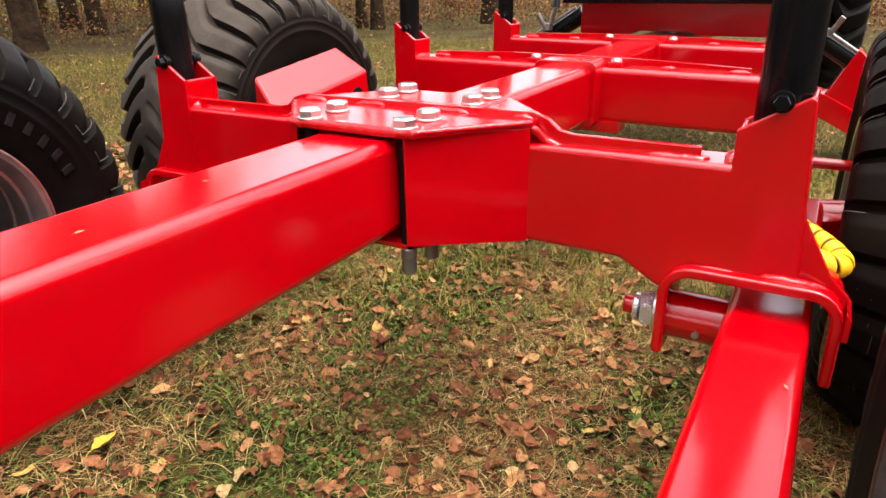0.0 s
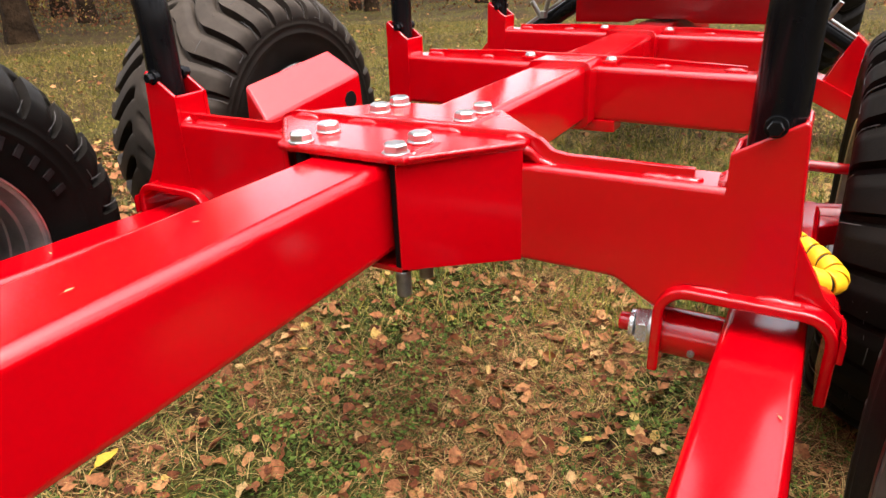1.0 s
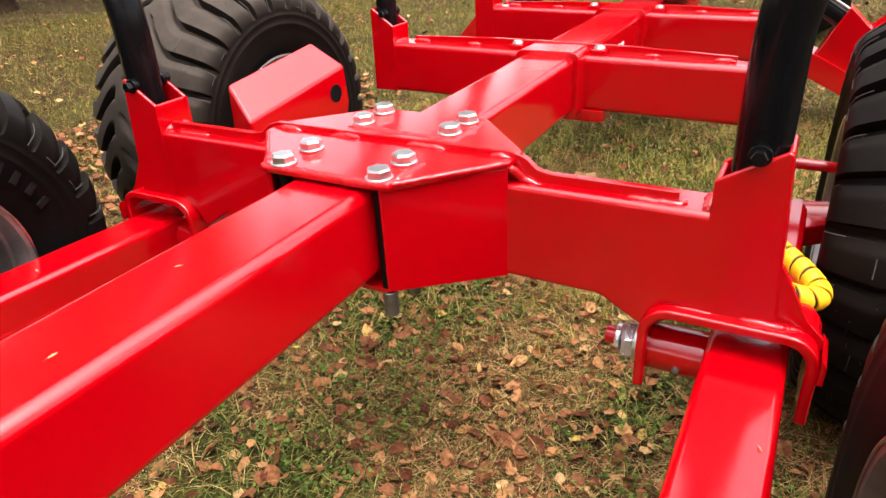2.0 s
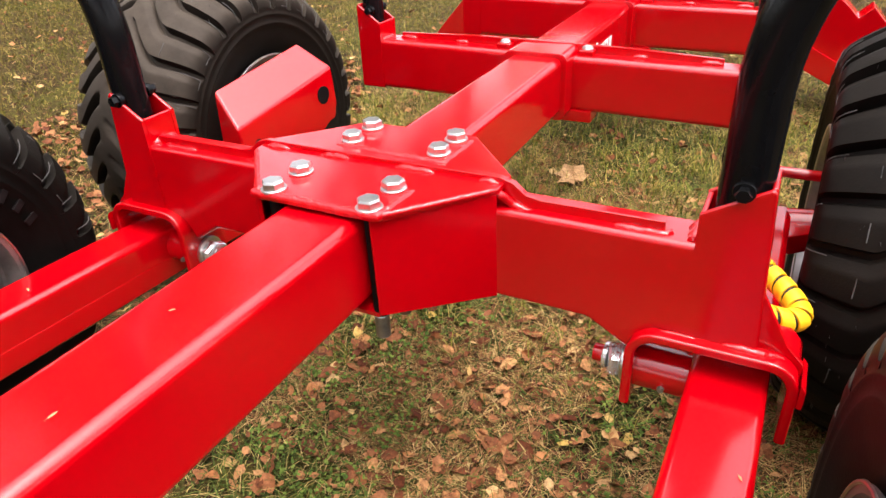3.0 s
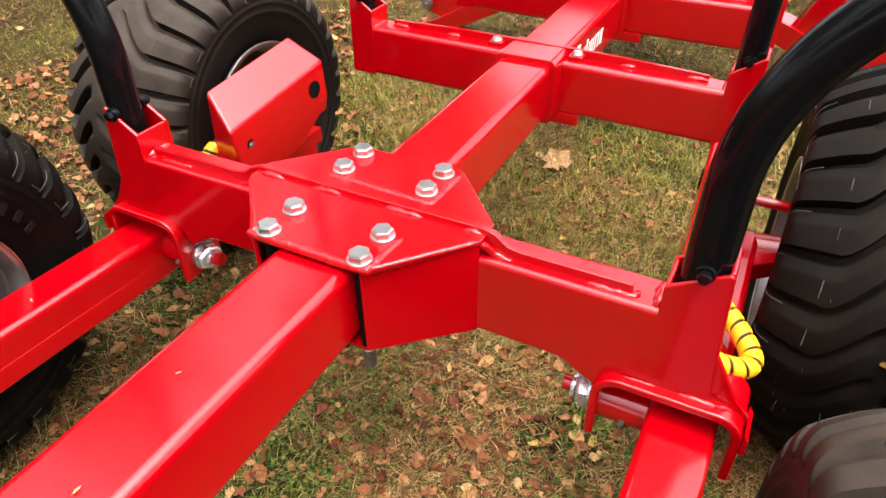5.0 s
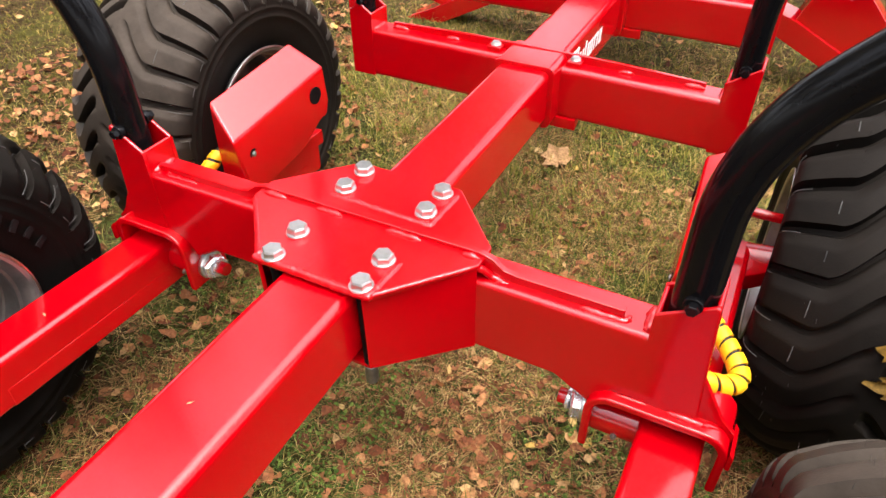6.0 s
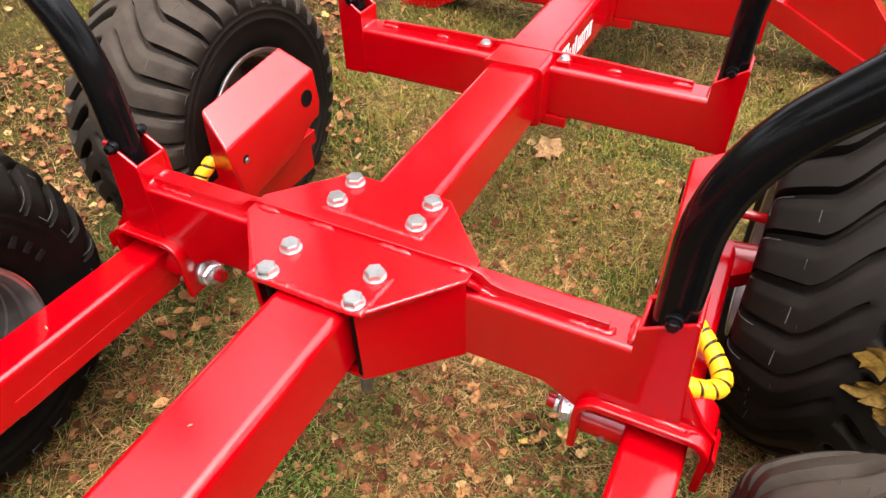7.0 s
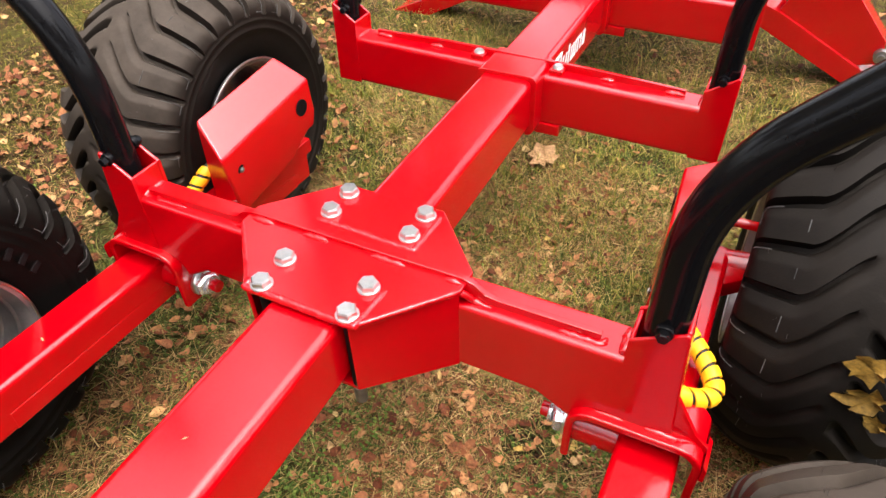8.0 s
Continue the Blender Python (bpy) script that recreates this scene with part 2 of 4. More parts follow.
def tube_along(points, r, sides=20):
    """A round bar along a smooth line of points."""
    bm = bmesh.new()
    pts = [Vector(p) for p in points]
    rings, side = [], None
    for i, p in enumerate(pts):
        d = (pts[min(i + 1, len(pts) - 1)] - pts[max(i - 1, 0)]).normalized()
        if side is None:
            side = d.orthogonal().normalized()
        side = (side - d * side.dot(d)).normalized()
        up = d.cross(side)
        rings.append([bm.verts.new(p + (side * math.cos(2 * math.pi * k / sides) + up * math.sin(2 * math.pi * k / sides)) * (r[i] if isinstance(r, list) else r)) for k in range(sides)])
    for a, b in zip(rings, rings[1:]):
        for k in range(sides):
            bm.faces.new((a[k], a[(k + 1) % sides], b[(k + 1) % sides], b[k]))
    bm.faces.new(rings[0])
    bm.faces.new(rings[-1])
    return bm


def spline(points, steps=10):
    """A smooth line through the points."""
    pts = [Vector(p) for p in points]
    pts = [pts[0] * 2 - pts[1]] + pts + [pts[-1] * 2 - pts[-2]]
    out = []
    for i in range(1, len(pts) - 2):
        p0, p1, p2, p3 = pts[i - 1:i + 3]
        for k in range(steps):
            t = k / steps
            out.append(0.5 * (2 * p1 + (p2 - p0) * t + (2 * p0 - 5 * p1 + 4 * p2 - p3) * t * t + (3 * p1 - p0 - 3 * p2 + p3) * t ** 3))
    return out + [pts[-2]]


def lathe(profile, sides=96):
    """Turns a profile of (x, radius) round the x axis."""
    bm = bmesh.new()
    rings = [[bm.verts.new((x, r * math.cos(2 * math.pi * k / sides), r * math.sin(2 * math.pi * k / sides))) for k in range(sides)] for x, r in profile]
    for a, b in zip(rings, rings[1:]):
        for k in range(sides):
            bm.faces.new((a[k], a[(k + 1) % sides], b[(k + 1) % sides], b[k]))
    return bm


def weld(points, r=0.004, seed=0):
    """A lumpy weld bead along a line."""
    rnd = random.Random(seed)
    line = []
    for a, b in zip(points, points[1:]):
        a, b = Vector(a), Vector(b)
        n = max(2, int((b - a).length / 0.0045))
        line += [a.lerp(b, i / n) for i in range(n)]
    line.append(Vector(points[-1]))
    line = [p + Vector((rnd.uniform(-1, 1), rnd.uniform(-1, 1), rnd.uniform(-1, 1))) * r * 0.10 for p in line]
    last = len(line) - 1
    thick = [r * (0.25 + 0.75 * min(1.0, i / 3, (last - i) / 3) ** 0.5) * (1 + 0.03 * math.sin(1.9 * i) + rnd.uniform(-0.05, 0.05)) for i in range(last + 1)]
    return tube_along(line, thick, 12)


def hexagon(af, h, chamfer=0.0):
    """A hexagon head along z, from 0 to h, with a turned crown."""
    bm = bmesh.new()
    R = af / 2 / math.cos(math.pi / 6)
    ring = lambda r, z, n=6: [bm.verts.new((r * math.cos(2 * math.pi * k / n), r * math.sin(2 * math.pi * k / n), z)) for k in range(n)]
    rings = [ring(R, 0), ring(R, h - chamfer), ring(R * 0.86, h)]
    for a, b in zip(rings, rings[1:]):
        for k in range(6):
            bm.faces.new((a[k], a[(k + 1) % 6], b[(k + 1) % 6], b[k]))
    bm.faces.new(rings[0])
    bm.faces.new(rings[-1])
    return bm


# ---- ground ----
TYRE_R = 0.414
WHEELS = [(-0.846, -0.427, 0.414), (-0.835, 0.525, 0.436), (0.888, -0.402, 0.384), (0.840, 0.575, 0.378)]


def ground_height(x, y):
    z = 0.004 + 0.085 * 2.2 * math.tanh(y / 2.2) - 0.02 * 2.0 * math.tanh(x / 2.0)
    z += 0.006 * math.sin(3.1 * x + 1.3) * math.sin(2.7 * y) + 0.05 * math.sin(0.31 * x) * math.sin(0.27 * y + 0.6)
    for wx, wy, wz in WHEELS:
        d = ((x - wx) / 0.26) ** 2 + ((y - wy) / 0.22) ** 2
        z += (wz - TYRE_R + 0.004 - z) * math.exp(-d * d) if d < 4 else 0.0
    return z


def ground_sheet():
    n = 190
    axis = [math.sinh(6.6 * (2 * i / n - 1)) / math.sinh(6.6) * 260 for i in range(n + 1)]
    verts = [(x, y + 0.5, ground_height(x, y + 0.5)) for y in axis for x in axis]
    faces = [(r * (n + 1) + c, r * (n + 1) + c + 1, (r + 1) * (n + 1) + c + 1, (r + 1) * (n + 1) + c) for r in range(n) for c in range(n)]
    me = bpy.data.meshes.new("ground")
    me.from_pydata(verts, [], faces)
    me.polygons.foreach_set("use_smooth", [True] * len(faces))
    me.materials.append(GROUND)
    return tagged(new("ground", me), "mossy autumn lawn littered with brown leaves", "ground", kind="structure")


ground_sheet()

# ---- the trailer ----
trailer = tagged(new("timber_trailer"), "glossy red steel timber trailer with black stakes on lawn", "trailer")


def mirrored(bm):
    moved(bm, Matrix.Diagonal((-1, 1, 1, 1)))
    bmesh.ops.reverse_faces(bm, faces=bm.faces)
    return bm


def both(build, name, mat, label=""):
    """A part on each side: the mesh is built for the right hand and mirrored."""
    return [part(name, build(), mat, trailer, label), part(name, mirrored(build()), mat, trailer, label)]


BEAM_X, BEAM_LOW, BEAM_TOP = 0.003, 0.479, 0.621
beam_profile = [(u + BEAM_X, v + (BEAM_LOW + BEAM_TOP) / 2) for u, v in rounded(0.139, BEAM_TOP - BEAM_LOW, 0.017, 8)]
main_beam = part("main_beam", prism(beam_profile, "y", -2.3, 2.6, 0), RED, trailer, "square red steel tube, glossy")


# first bolster, over the bogies
def hex_plate(z0, z1):
    pts = [(-0.11, -0.158), (0.105, -0.158), (0.228, -0.014), (0.228, 0.036), (0.11, 0.167), (-0.11, 0.167), (-0.228, 0.036), (-0.228, -0.014)]
    return prism(pts, "z", z0, z1, 0.003)


top_plate = part("top_plate", hex_plate(0.626, 0.637), RED, trailer)
part("bottom_plate", prism([(-0.106, -0.150), (0.088, -0.150), (0.206, -0.008), (0.206, 0.030), (0.104, 0.158), (-0.104, 0.158), (-0.216, 0.036), (-0.216, -0.012)], "z", 0.456, 0.465, 0.002), RED, trailer)


def gusset(ax, ay, bx, by, za, zb, thick=0.008):
    """An upright side plate from (ax, ay) to (bx, by), its foot falling from za to zb."""
    d = Vector((bx - ax, by - ay, 0)).normalized()
    n = Vector((-d.y, d.x, 0)) * thick
    bm = bmesh.new()
    quad = [Vector((ax, ay, za)), Vector((bx, by, zb)), Vector((bx, by, 0.627)), Vector((ax, ay, 0.627))]
    lo = [bm.verts.new(q) for q in quad]
    hi = [bm.verts.new(q + n) for q in quad]
    bm.faces.new(lo)
    bm.faces.new(hi)
    for i in range(4):
        bm.faces.new((lo[i], lo[(i + 1) % 4], hi[(i + 1) % 4], hi[i]))
    bmesh.ops.recalc_face_normals(bm, faces=bm.faces)
    return bevel(bm, 0.002)


for s in (1, -1):
    part("side_plate", gusset(s * (0.094 if s > 0 else 0.109), -0.156, s * 0.226, -0.016, 0.464, 0.449, 0.008 * s), RED, trailer)
    part("side_plate", gusset(s * 0.226, 0.036, s * 0.109, 0.165, 0.449, 0.464, 0.008 * s), RED, trailer)


def bolster_arm():
    pts = [(0.200, 0.603), (0.505, 0.603), (0.505, 0.455), (0.47, 0.455), (0.452, 0.44), (0.436, 0.408), (0.37, 0.448), (0.200, 0.450)]
    return edge_bevel(prism(pts, "y", -0.017, 0.062, 0.0), 0.009, 0.505, 4)


def edge_bevel(bm, width, seam, segments=3):
    """Rounds the edges but for those of the seam at x = seam, where the next plate butts on."""
    edges = [e for e in bm.edges if e.calc_face_angle(0) > radians(30) and not all(abs(v.co.x - seam) < 1e-4 for v in e.verts)]
    bmesh.ops.bevel(bm, geom=edges, offset=width, segments=segments, profile=0.5, affect="EDGES", clamp_overlap=True)
    return bm


arms = both(bolster_arm, "bolster_arm", RED)


def ridge():
    pts = [(-0.462, 0.596), (0.462, 0.596), (0.462, 0.618), (0.285, 0.618), (0.262, 0.622), (0.243, 0.638), (0.22, 0.645), (-0.22, 0.645), (-0.243, 0.638), (-0.262, 0.622), (-0.285, 0.618), (-0.495, 0.618), (-0.495, 0.596)]
    return prism(pts, "y", 0.006, 0.018, 0.002)


part("ridge_bar", ridge(), RED, trailer)


def socket_walls(x0, x1, x1top, y0, y1, z0, zin, zout, t=0.008):
    """A stake pocket: four plates round a hole, open at the top."""
    face = [(x0, z0), (x1, z0), (x1top, zout), (x1top - 0.006, zout + 0.004), (x0, zin)]
    f = edge_bevel(prism(face, "y", y0 - t, y0, 0.0), 0.0034, x0, 3)
    b = edge_bevel(prism(face, "y", y1, y1 + t, 0.0), 0.0034, x0, 3)
    inner = box(x0, x0 + t, y0 - 0.001, y1 + 0.001, z0 + 0.1, zin, 0.0034, 3)
    outer = prism([(x1 - t, z0), (x1, z0), (x1top, zout + 0.004), (x1top - t, zout + 0.004)], "y", y0 - 0.001, y1 + 0.001, 0.0034, 3)
    floor = box(x0 + t, x1 - t, y0, y1, z0 + 0.09, z0 + 0.10, 0)
    return join(f, b, inner, outer, floor)


sockets = [part("stake_pocket", socket_walls(0.505, 0.606, 0.588, -0.0090, 0.0555, 0.450, 0.650, 0.692), RED, trailer), part("stake_pocket", mirrored(socket_walls(0.499, 0.600, 0.574, -0.0110, 0.0535, 0.450, 0.655, 0.697)), RED, trailer)]


def saddle(cx, w, top, r=0.045, t=0.015):
    """The bent plate that straddles the bogie beam."""
    left = [(cx - w, 0.318), (cx - w, top - r)]
    arc1 = [(cx - w + r - r * math.cos(radians(a)), top - r + r * math.sin(radians(a))) for a in range(0, 91, 15)]
    arc2 = [(cx + w - r + r * math.sin(radians(a)), top - r + r * math.cos(radians(a))) for a in range(0, 91, 15)]
    outer = [left[0]] + arc1 + arc2 + [(cx + w, 0.324)]
    ri = r - t
    arc1 = [(cx - w + t + ri - ri * math.cos(radians(a)), top - t - ri + ri * math.sin(radians(a))) for a in range(0, 91, 15)]
    arc2 = [(cx + w - t - ri + ri * math.sin(radians(a)), top - t - ri + ri * math.cos(radians(a))) for a in range(0, 91, 15)]
    inner = [(cx - w + t, 0.318)] + arc1 + arc2 + [(cx + w - t, 0.324)]
    return prism(outer + inner[::-1], "y", -0.036, 0.072, 0.0045, 3)


saddles = [part("saddle_bracket", saddle(0.549, 0.116, 0.459), RED, trailer), part("saddle_bracket", mirrored(saddle(0.553, 0.101, 0.469)), RED, trailer)]
# wedge plates between the pockets and the saddles, and the stop on the saddle's outer leg
both(lambda: prism([(0.598, 0.545), (0.604, 0.452), (0.664, 0.420), (0.664, 0.446), (0.640, 0.470)], "y", -0.006, 0.004, 0.002), "wedge_plate", RED)
both(lambda: prism([(0.6645, 0.395), (0.6725, 0.395), (0.6725, 0.425), (0.6645, 0.437)], "y", -0.036, 0.03, 0.002), "stop_plate", RED)


def bolt_mesh(af=0.031, head=0.0125, washer=0.0200, name="bolt"):
    w = bmesh.new()
    bmesh.ops.create_cone(w, cap_ends=True, segments=28, radius1=washer, radius2=washer, depth=0.004)
    moved(w, pose(0, 0, 0.002))
    bevel(w, 0.0008, 1)
    hd = moved(hexagon(af, head, 0.003), pose(0, 0, 0.004))
    parts = [w, hd]
    return finish(join(*parts), name, ZINC, 25)


BOLT = bolt_mesh()
# Shank coloured near black for the shade in the plate gap.
SHANK = finish(rod((0, 0, -0.18), (0, 0, 0.001), 0.0105, 16), "shank", HOLE, 25)
TIP = finish(bevel(rod((0, 0, -0.222), (0, 0, -0.18), 0.0115, 18), 0.002, 1), "bolt_tip", STEEL, 25)
for i, (bx, by) in enumerate([(-0.085, -0.139), (-0.085, -0.072), (0.085, -0.072), (0.085, -0.139), (-0.085, 0.075), (-0.085, 0.14), (0.085, 0.138), (0.085, 0.073)]):
    b = part("bolt", BOLT, None, top_plate, "zinc hexagon bolt on a washer")
    b.matrix_basis = pose(bx, by, 0.637, 0, 0, 17 + 37 * i)
    for mesh, title in ((SHANK, "bolt_shank"), (TIP, "bolt_tip")):
        q = part(title, mesh, None, top_plate)
        q.matrix_basis = pose(bx, by, 0.637)

# weld seams on the plates
part("weld_bead", weld([(-0.112, -0.120, 0.6330), (-0.112, -0.152, 0.6330), (0.106, -0.153, 0.6330), (0.114, -0.060, 0.6330)], 0.0075, 1), RED, top_plate)
part("weld_bead", weld([(-0.104, 0.050, 0.6330), (0.108, 0.044, 0.6330), (0.113, 0.150, 0.6330)], 0.0075, 2), RED, top_plate)
for k, (x0, x1) in enumerate([(-0.215, -0.165), (-0.100, -0.044), (0.046, 0.114), (0.190, 0.222)]):
    part("weld_bead", weld([(x0, 0.001, 0.636), (x1, 0.001, 0.636)], 0.0075, 30 + k), RED, top_plate)
for s in (1, -1):
    part("weld_bead", weld([(s * 0.102, -0.156, 0.634), (s * 0.226, -0.014, 0.634)], 0.0050, 36), RED, top_plate)
for s, a in zip((1, -1), arms):
    part("weld_bead", weld([(s * 0.213, -0.011, 0.632), (s * 0.228, -0.005, 0.622), (s * 0.240, 0.002, 0.608), (s * 0.262, 0.003, 0.5985), (s * 0.285, 0.003, 0.5975)], 0.0068, 4), RED, a)
    part("weld_bead", weld([(s * 0.392, 0.002, 0.6005), (s * 0.464, 0.001, 0.6005), (s * 0.469, 0.006, 0.6005), (s * 0.469, 0.020, 0.6005)], 0.0072, 5), RED, a)
    part("weld_bead", weld([(s * 0.501, -0.008, 0.602), (s * 0.501, 0.054, 0.602)], 0.0100, 6), RED, a)
    part("weld_bead", weld([(s * 0.475, -0.018, 0.457), (s * 0.53, -0.018, 0.457)], 0.0040, 7), RED, a)
    part("weld_bead", weld([(s * 0.56, -0.018, 0.458), (s * 0.612, -0.018, 0.457), (s * 0.640, -0.010, 0.452)], 0.0075, 17), RED, a)


# stakes: upright at the foot, bowing outwards
def stake_line(x0, y, z0, zb=0.80, R=0.33, turn=43.0, rise=0.5):
    pts = [(x0, y, z0), (x0, y, zb - 0.08), (x0, y, zb)]
    for k in range(1, 13):
        a = radians(turn * k / 12)
        pts.append((x0 + R * (1 - math.cos(a)), y, zb + R * math.sin(a)))
    pts.append((pts[-1][0] + 0.16 * math.sin(radians(turn)), y, pts[-1][2] + 0.16 * math.cos(radians(turn))))
    x, _, z = pts[-1]
    for k in range(1, 11):
        a = radians(turn * (1 - k / 10))
        pts.append((x + R * (math.cos(a) - math.cos(radians(turn))), y, z + R * (math.sin(radians(turn)) - math.sin(a))))
    x, _, z = pts[-1]
    return pts + [(x, y, z + rise)]


PIN = finish(join(bevel(rod((0, 0.004, 0), (0, -0.008, 0), 0.014, 20), 0.002), moved(hexagon(0.018, 0.013, 0.003), pose(0, -0.006, 0, 90))), "pin", BLACK, 25)


def stakes(x0, y, z0, r, pin_z):
    made = []
    for s in (1, -1):
        line = [(s * p[0], p[1], p[2]) for p in stake_line(x0 if s > 0 else x0 + 0.008, y, z0, 0.80 if s > 0 else 0.775)]
        st = part("stake", tube_along(line, r, 28), BLACK, trailer, "black painted bowed steel tube")
        for side in (1, -1):
            p = part("pin", PIN, None, st, "black hexagon pin")
            p.matrix_basis = pose(s * x0, y - side * (r - 0.001), pin_z, 0, 0, 0 if side > 0 else 180)
        made.append(st)
    return made


stakes(0.551, 0.019, 0.56, 0.0325, 0.688)


# bogie beams with their pivots
def bogie_beam(cx, w):
    """A square tube with a channel welded round its lower half."""
    prof = [(u + cx, v + 0.352) for u, v in rounded(w, 0.112, 0.013, 6)]
    h = w / 2 + 0.0012
    seam = prism([(cx - h, 0.345), (cx - h, 0.302), (cx - h + 0.009, 0.293), (cx + h - 0.009, 0.293), (cx + h, 0.302), (cx + h, 0.345)], "y", -0.425, 0.50, 0.003)
    return join(prism(prof, "y", -0.52, 0.56, 0.0), seam)


# the left-hand one has swung a little, its rear end up
bogies = [part("bogie_beam", bogie_beam(0.577, 0.106), RED, trailer), part("bogie_beam", mirrored(moved(bogie_beam(0.585, 0.101), pose(0, 0.018, 0.362) @ pose(0, 0, 0, -2.2) @ pose(0, -0.018, -0.362))), RED, trailer)]
for s, bg_part, inner in zip((1, -1), bogies, (0.0, 0.018)):
    def along(x):
        return (s * (x + inner), 0.018, 0.362)
    part("pivot_tube", rod(along(0.440), (s * 0.545, 0.018, 0.362), 0.036, 32), RED, bg_part)
    part("pivot_washer", bevel(rod(along(0.433), along(0.425), 0.033, 32), 0.0015), ZINC, bg_part, "bright zinc washer")
    part("pivot_nut", join(moved(hexagon(0.050, 0.024, 0.005), pose(s * (0.425 + inner), 0.018, 0.362, 14, -90 * s, 0)), bevel(rod(along(0.402), along(0.394), 0.0215, 24), 0.002)), CHROME, bg_part, "bright zinc lock nut")
    part("pivot_end", bevel(rod(along(0.400), along(0.378), 0.0145, 20), 0.002), RED, bg_part)
    part("grease_nipple", join(rod((s * 0.490, -0.0165, 0.352), (s * 0.490, -0.0215, 0.352), 0.005, 12), rod((s * 0.490, -0.021, 0.352), (s * 0.490, -0.025, 0.352), 0.003, 10)), STEEL, bg_part)
    for wy in (-0.43, 0.55):
        part("stub_axle", rod((s * 0.60, wy, 0.372), (s * 0.76, wy, 0.392), 0.034, 24), RED, bg_part)


# wheels
def crown_r(x):
    """The tread's radius over the tyre's width: a strongly rounded crown."""
    return TYRE_R - 0.068 * abs(x / 0.178) ** 2.2



LUGS = {1: 28, -1: 31}


def tyre_mesh(hand):
    """A tyre whose inner side, towards the trailer, faces -x times hand."""
    lugs, steps, across = LUGS[hand], 16, 44
    n = lugs * steps
    bm = bmesh.new()
    # sidewall, shoulder, crown: (x, radius, tread share)
    side = [(-0.150, 0.184, 0), (-0.160, 0.187, 0), (-0.168, 0.204, 0), (-0.174, 0.232, 0), (-0.177, 0.244, 0), (-0.178, 0.250, 0), (-0.1840, 0.268, 0), (-0.1868, 0.272, 0), (-0.1868, 0.275, 0), (-0.1850, 0.279, 0), (-0.1870, 0.291, 0), (-0.1890, 0.294, 0), (-0.1890, 0.297, 0), (-0.1874, 0.301, 0), (-0.188, 0.306, 0), (-0.1885, 0.310, 0.1), (-0.1885, 0.315, 0.75), (-0.1868, 0.328, 0.95), (-0.183, 0.338, 1)]
    crown = []
    for i in range(across + 1):
        x = 0.178 * (-1 + 2 * i / across)
        crown.append((x, crown_r(x), 1))
    section = side + crown + [(-x, r, k) for x, r, k in side[::-1]]

    def swing(a):
        # a lug runs straight in from the shoulder, slants over the crown and straightens at the middle
        t = max(0.0, min(1.0, (0.56 - a) / 0.48))
        return 1.05 * (0.45 * t + 0.55 * t * t * (3 - 2 * t))

    rings = []
    for x, r, k in section:
        u = x / 0.185
        a = min(1.0, abs(u))
        off = swing(a)
        middle = max(0.0, min(1.0, (a - 0.05) / 0.10))
        ring = []
        for j in range(n):
            ph = (j / steps + (0.5 if u > 0 else 0.0)) % 1.0
            if u * hand < 0:
                # towards the trailer: one sharp wall, the other running out softly
                deep = max(0.0, min(1.0, (0.26 - ph) / 0.055, ph / 0.05))
                soft = max(0.0, min(1.0, (0.50 - ph) / 0.30, ph / 0.05))
                cut = max(deep * (0.75 + 0.35 * a), 0.45 * soft)
            else:
                d = min(ph, 1 - ph)
                cut = 1.1 * max(0.0, min(1.0, (0.20 - d) / 0.06))
            rr = r - (0.020 + 0.006 * a) * k * cut * middle
            if k == 1 and 0.62 < a < 0.93 and abs(ph - 0.72) < 0.02:
                rr -= 0.003
            th = 2 * math.pi * (j / steps - off) / lugs
            ring.append(bm.verts.new((x, rr * math.cos(th), rr * math.sin(th))))
        rings.append(ring)
    for a, b in zip(rings, rings[1:]):
        for j in range(n):
            bm.faces.new((a[j], a[(j + 1) % n], b[(j + 1) % n], b[j]))
    # moulding whiskers along the shoulders
    rnd = random.Random(3)
    whiskers = [bm]
    for k in range(150):
        a, x = rnd.uniform(0, 2 * math.pi), rnd.choice((-1, 1)) * rnd.uniform(0.10, 0.176)
        r0 = crown_r(x) - 0.004
        foot = Vector((x, r0 * math.cos(a), r0 * math.sin(a)))
        out = Vector((x * 0.5 + rnd.uniform(-0.1, 0.1), math.cos(a) + rnd.uniform(-0.4, 0.4), math.sin(a) + rnd.uniform(-0.4, 0.4))).normalized()
        whiskers.append(rod(foot, foot + out * rnd.uniform(0.008, 0.016), 0.0007, 3, 0.0003))
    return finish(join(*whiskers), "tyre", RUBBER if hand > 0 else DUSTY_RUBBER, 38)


def mould_lines(hand):
    """Pale raised lines left by the mould: hooks on the lugs' ends and a broken line round the tread."""
    rnd, lines = random.Random(8), []
    for i in range(LUGS[hand]):
        first = i + (0.0 if hand > 0 else -0.5)

        def at(x, r, ph):
            th = 2 * math.pi * (first + ph) / LUGS[hand]
            return (-hand * x, r * math.cos(th), r * math.sin(th))

        hook = [at(0.1886, 0.313, 0.27), at(0.1872, 0.328, 0.26), at(0.1835, 0.3385, 0.25)]
        if i % 3:
            hook += [at(0.176, crown_r(0.176) + 0.0004, 0.25), at(0.162, crown_r(0.162) + 0.0004, 0.25)]
        if rnd.random() < 0.75:
            lines.append(tube_along(hook, 0.0009, 5))
        if rnd.random() < 0.4:
            lines.append(tube_along([at(0.1886, 0.3155, p) for p in (0.27, 0.45, 0.62)], 0.0008, 5))
        if rnd.random() < 0.6:
            b = rnd.uniform(0.7, 0.97)
            lines.append(tube_along([at(0.118, crown_r(0.118) + 0.0003, 0.52 + (b - 0.52) * k / 3) for k in range(4)], 0.0009, 5))
    return finish(join(*lines), "mould_line", SCUFF, 60)


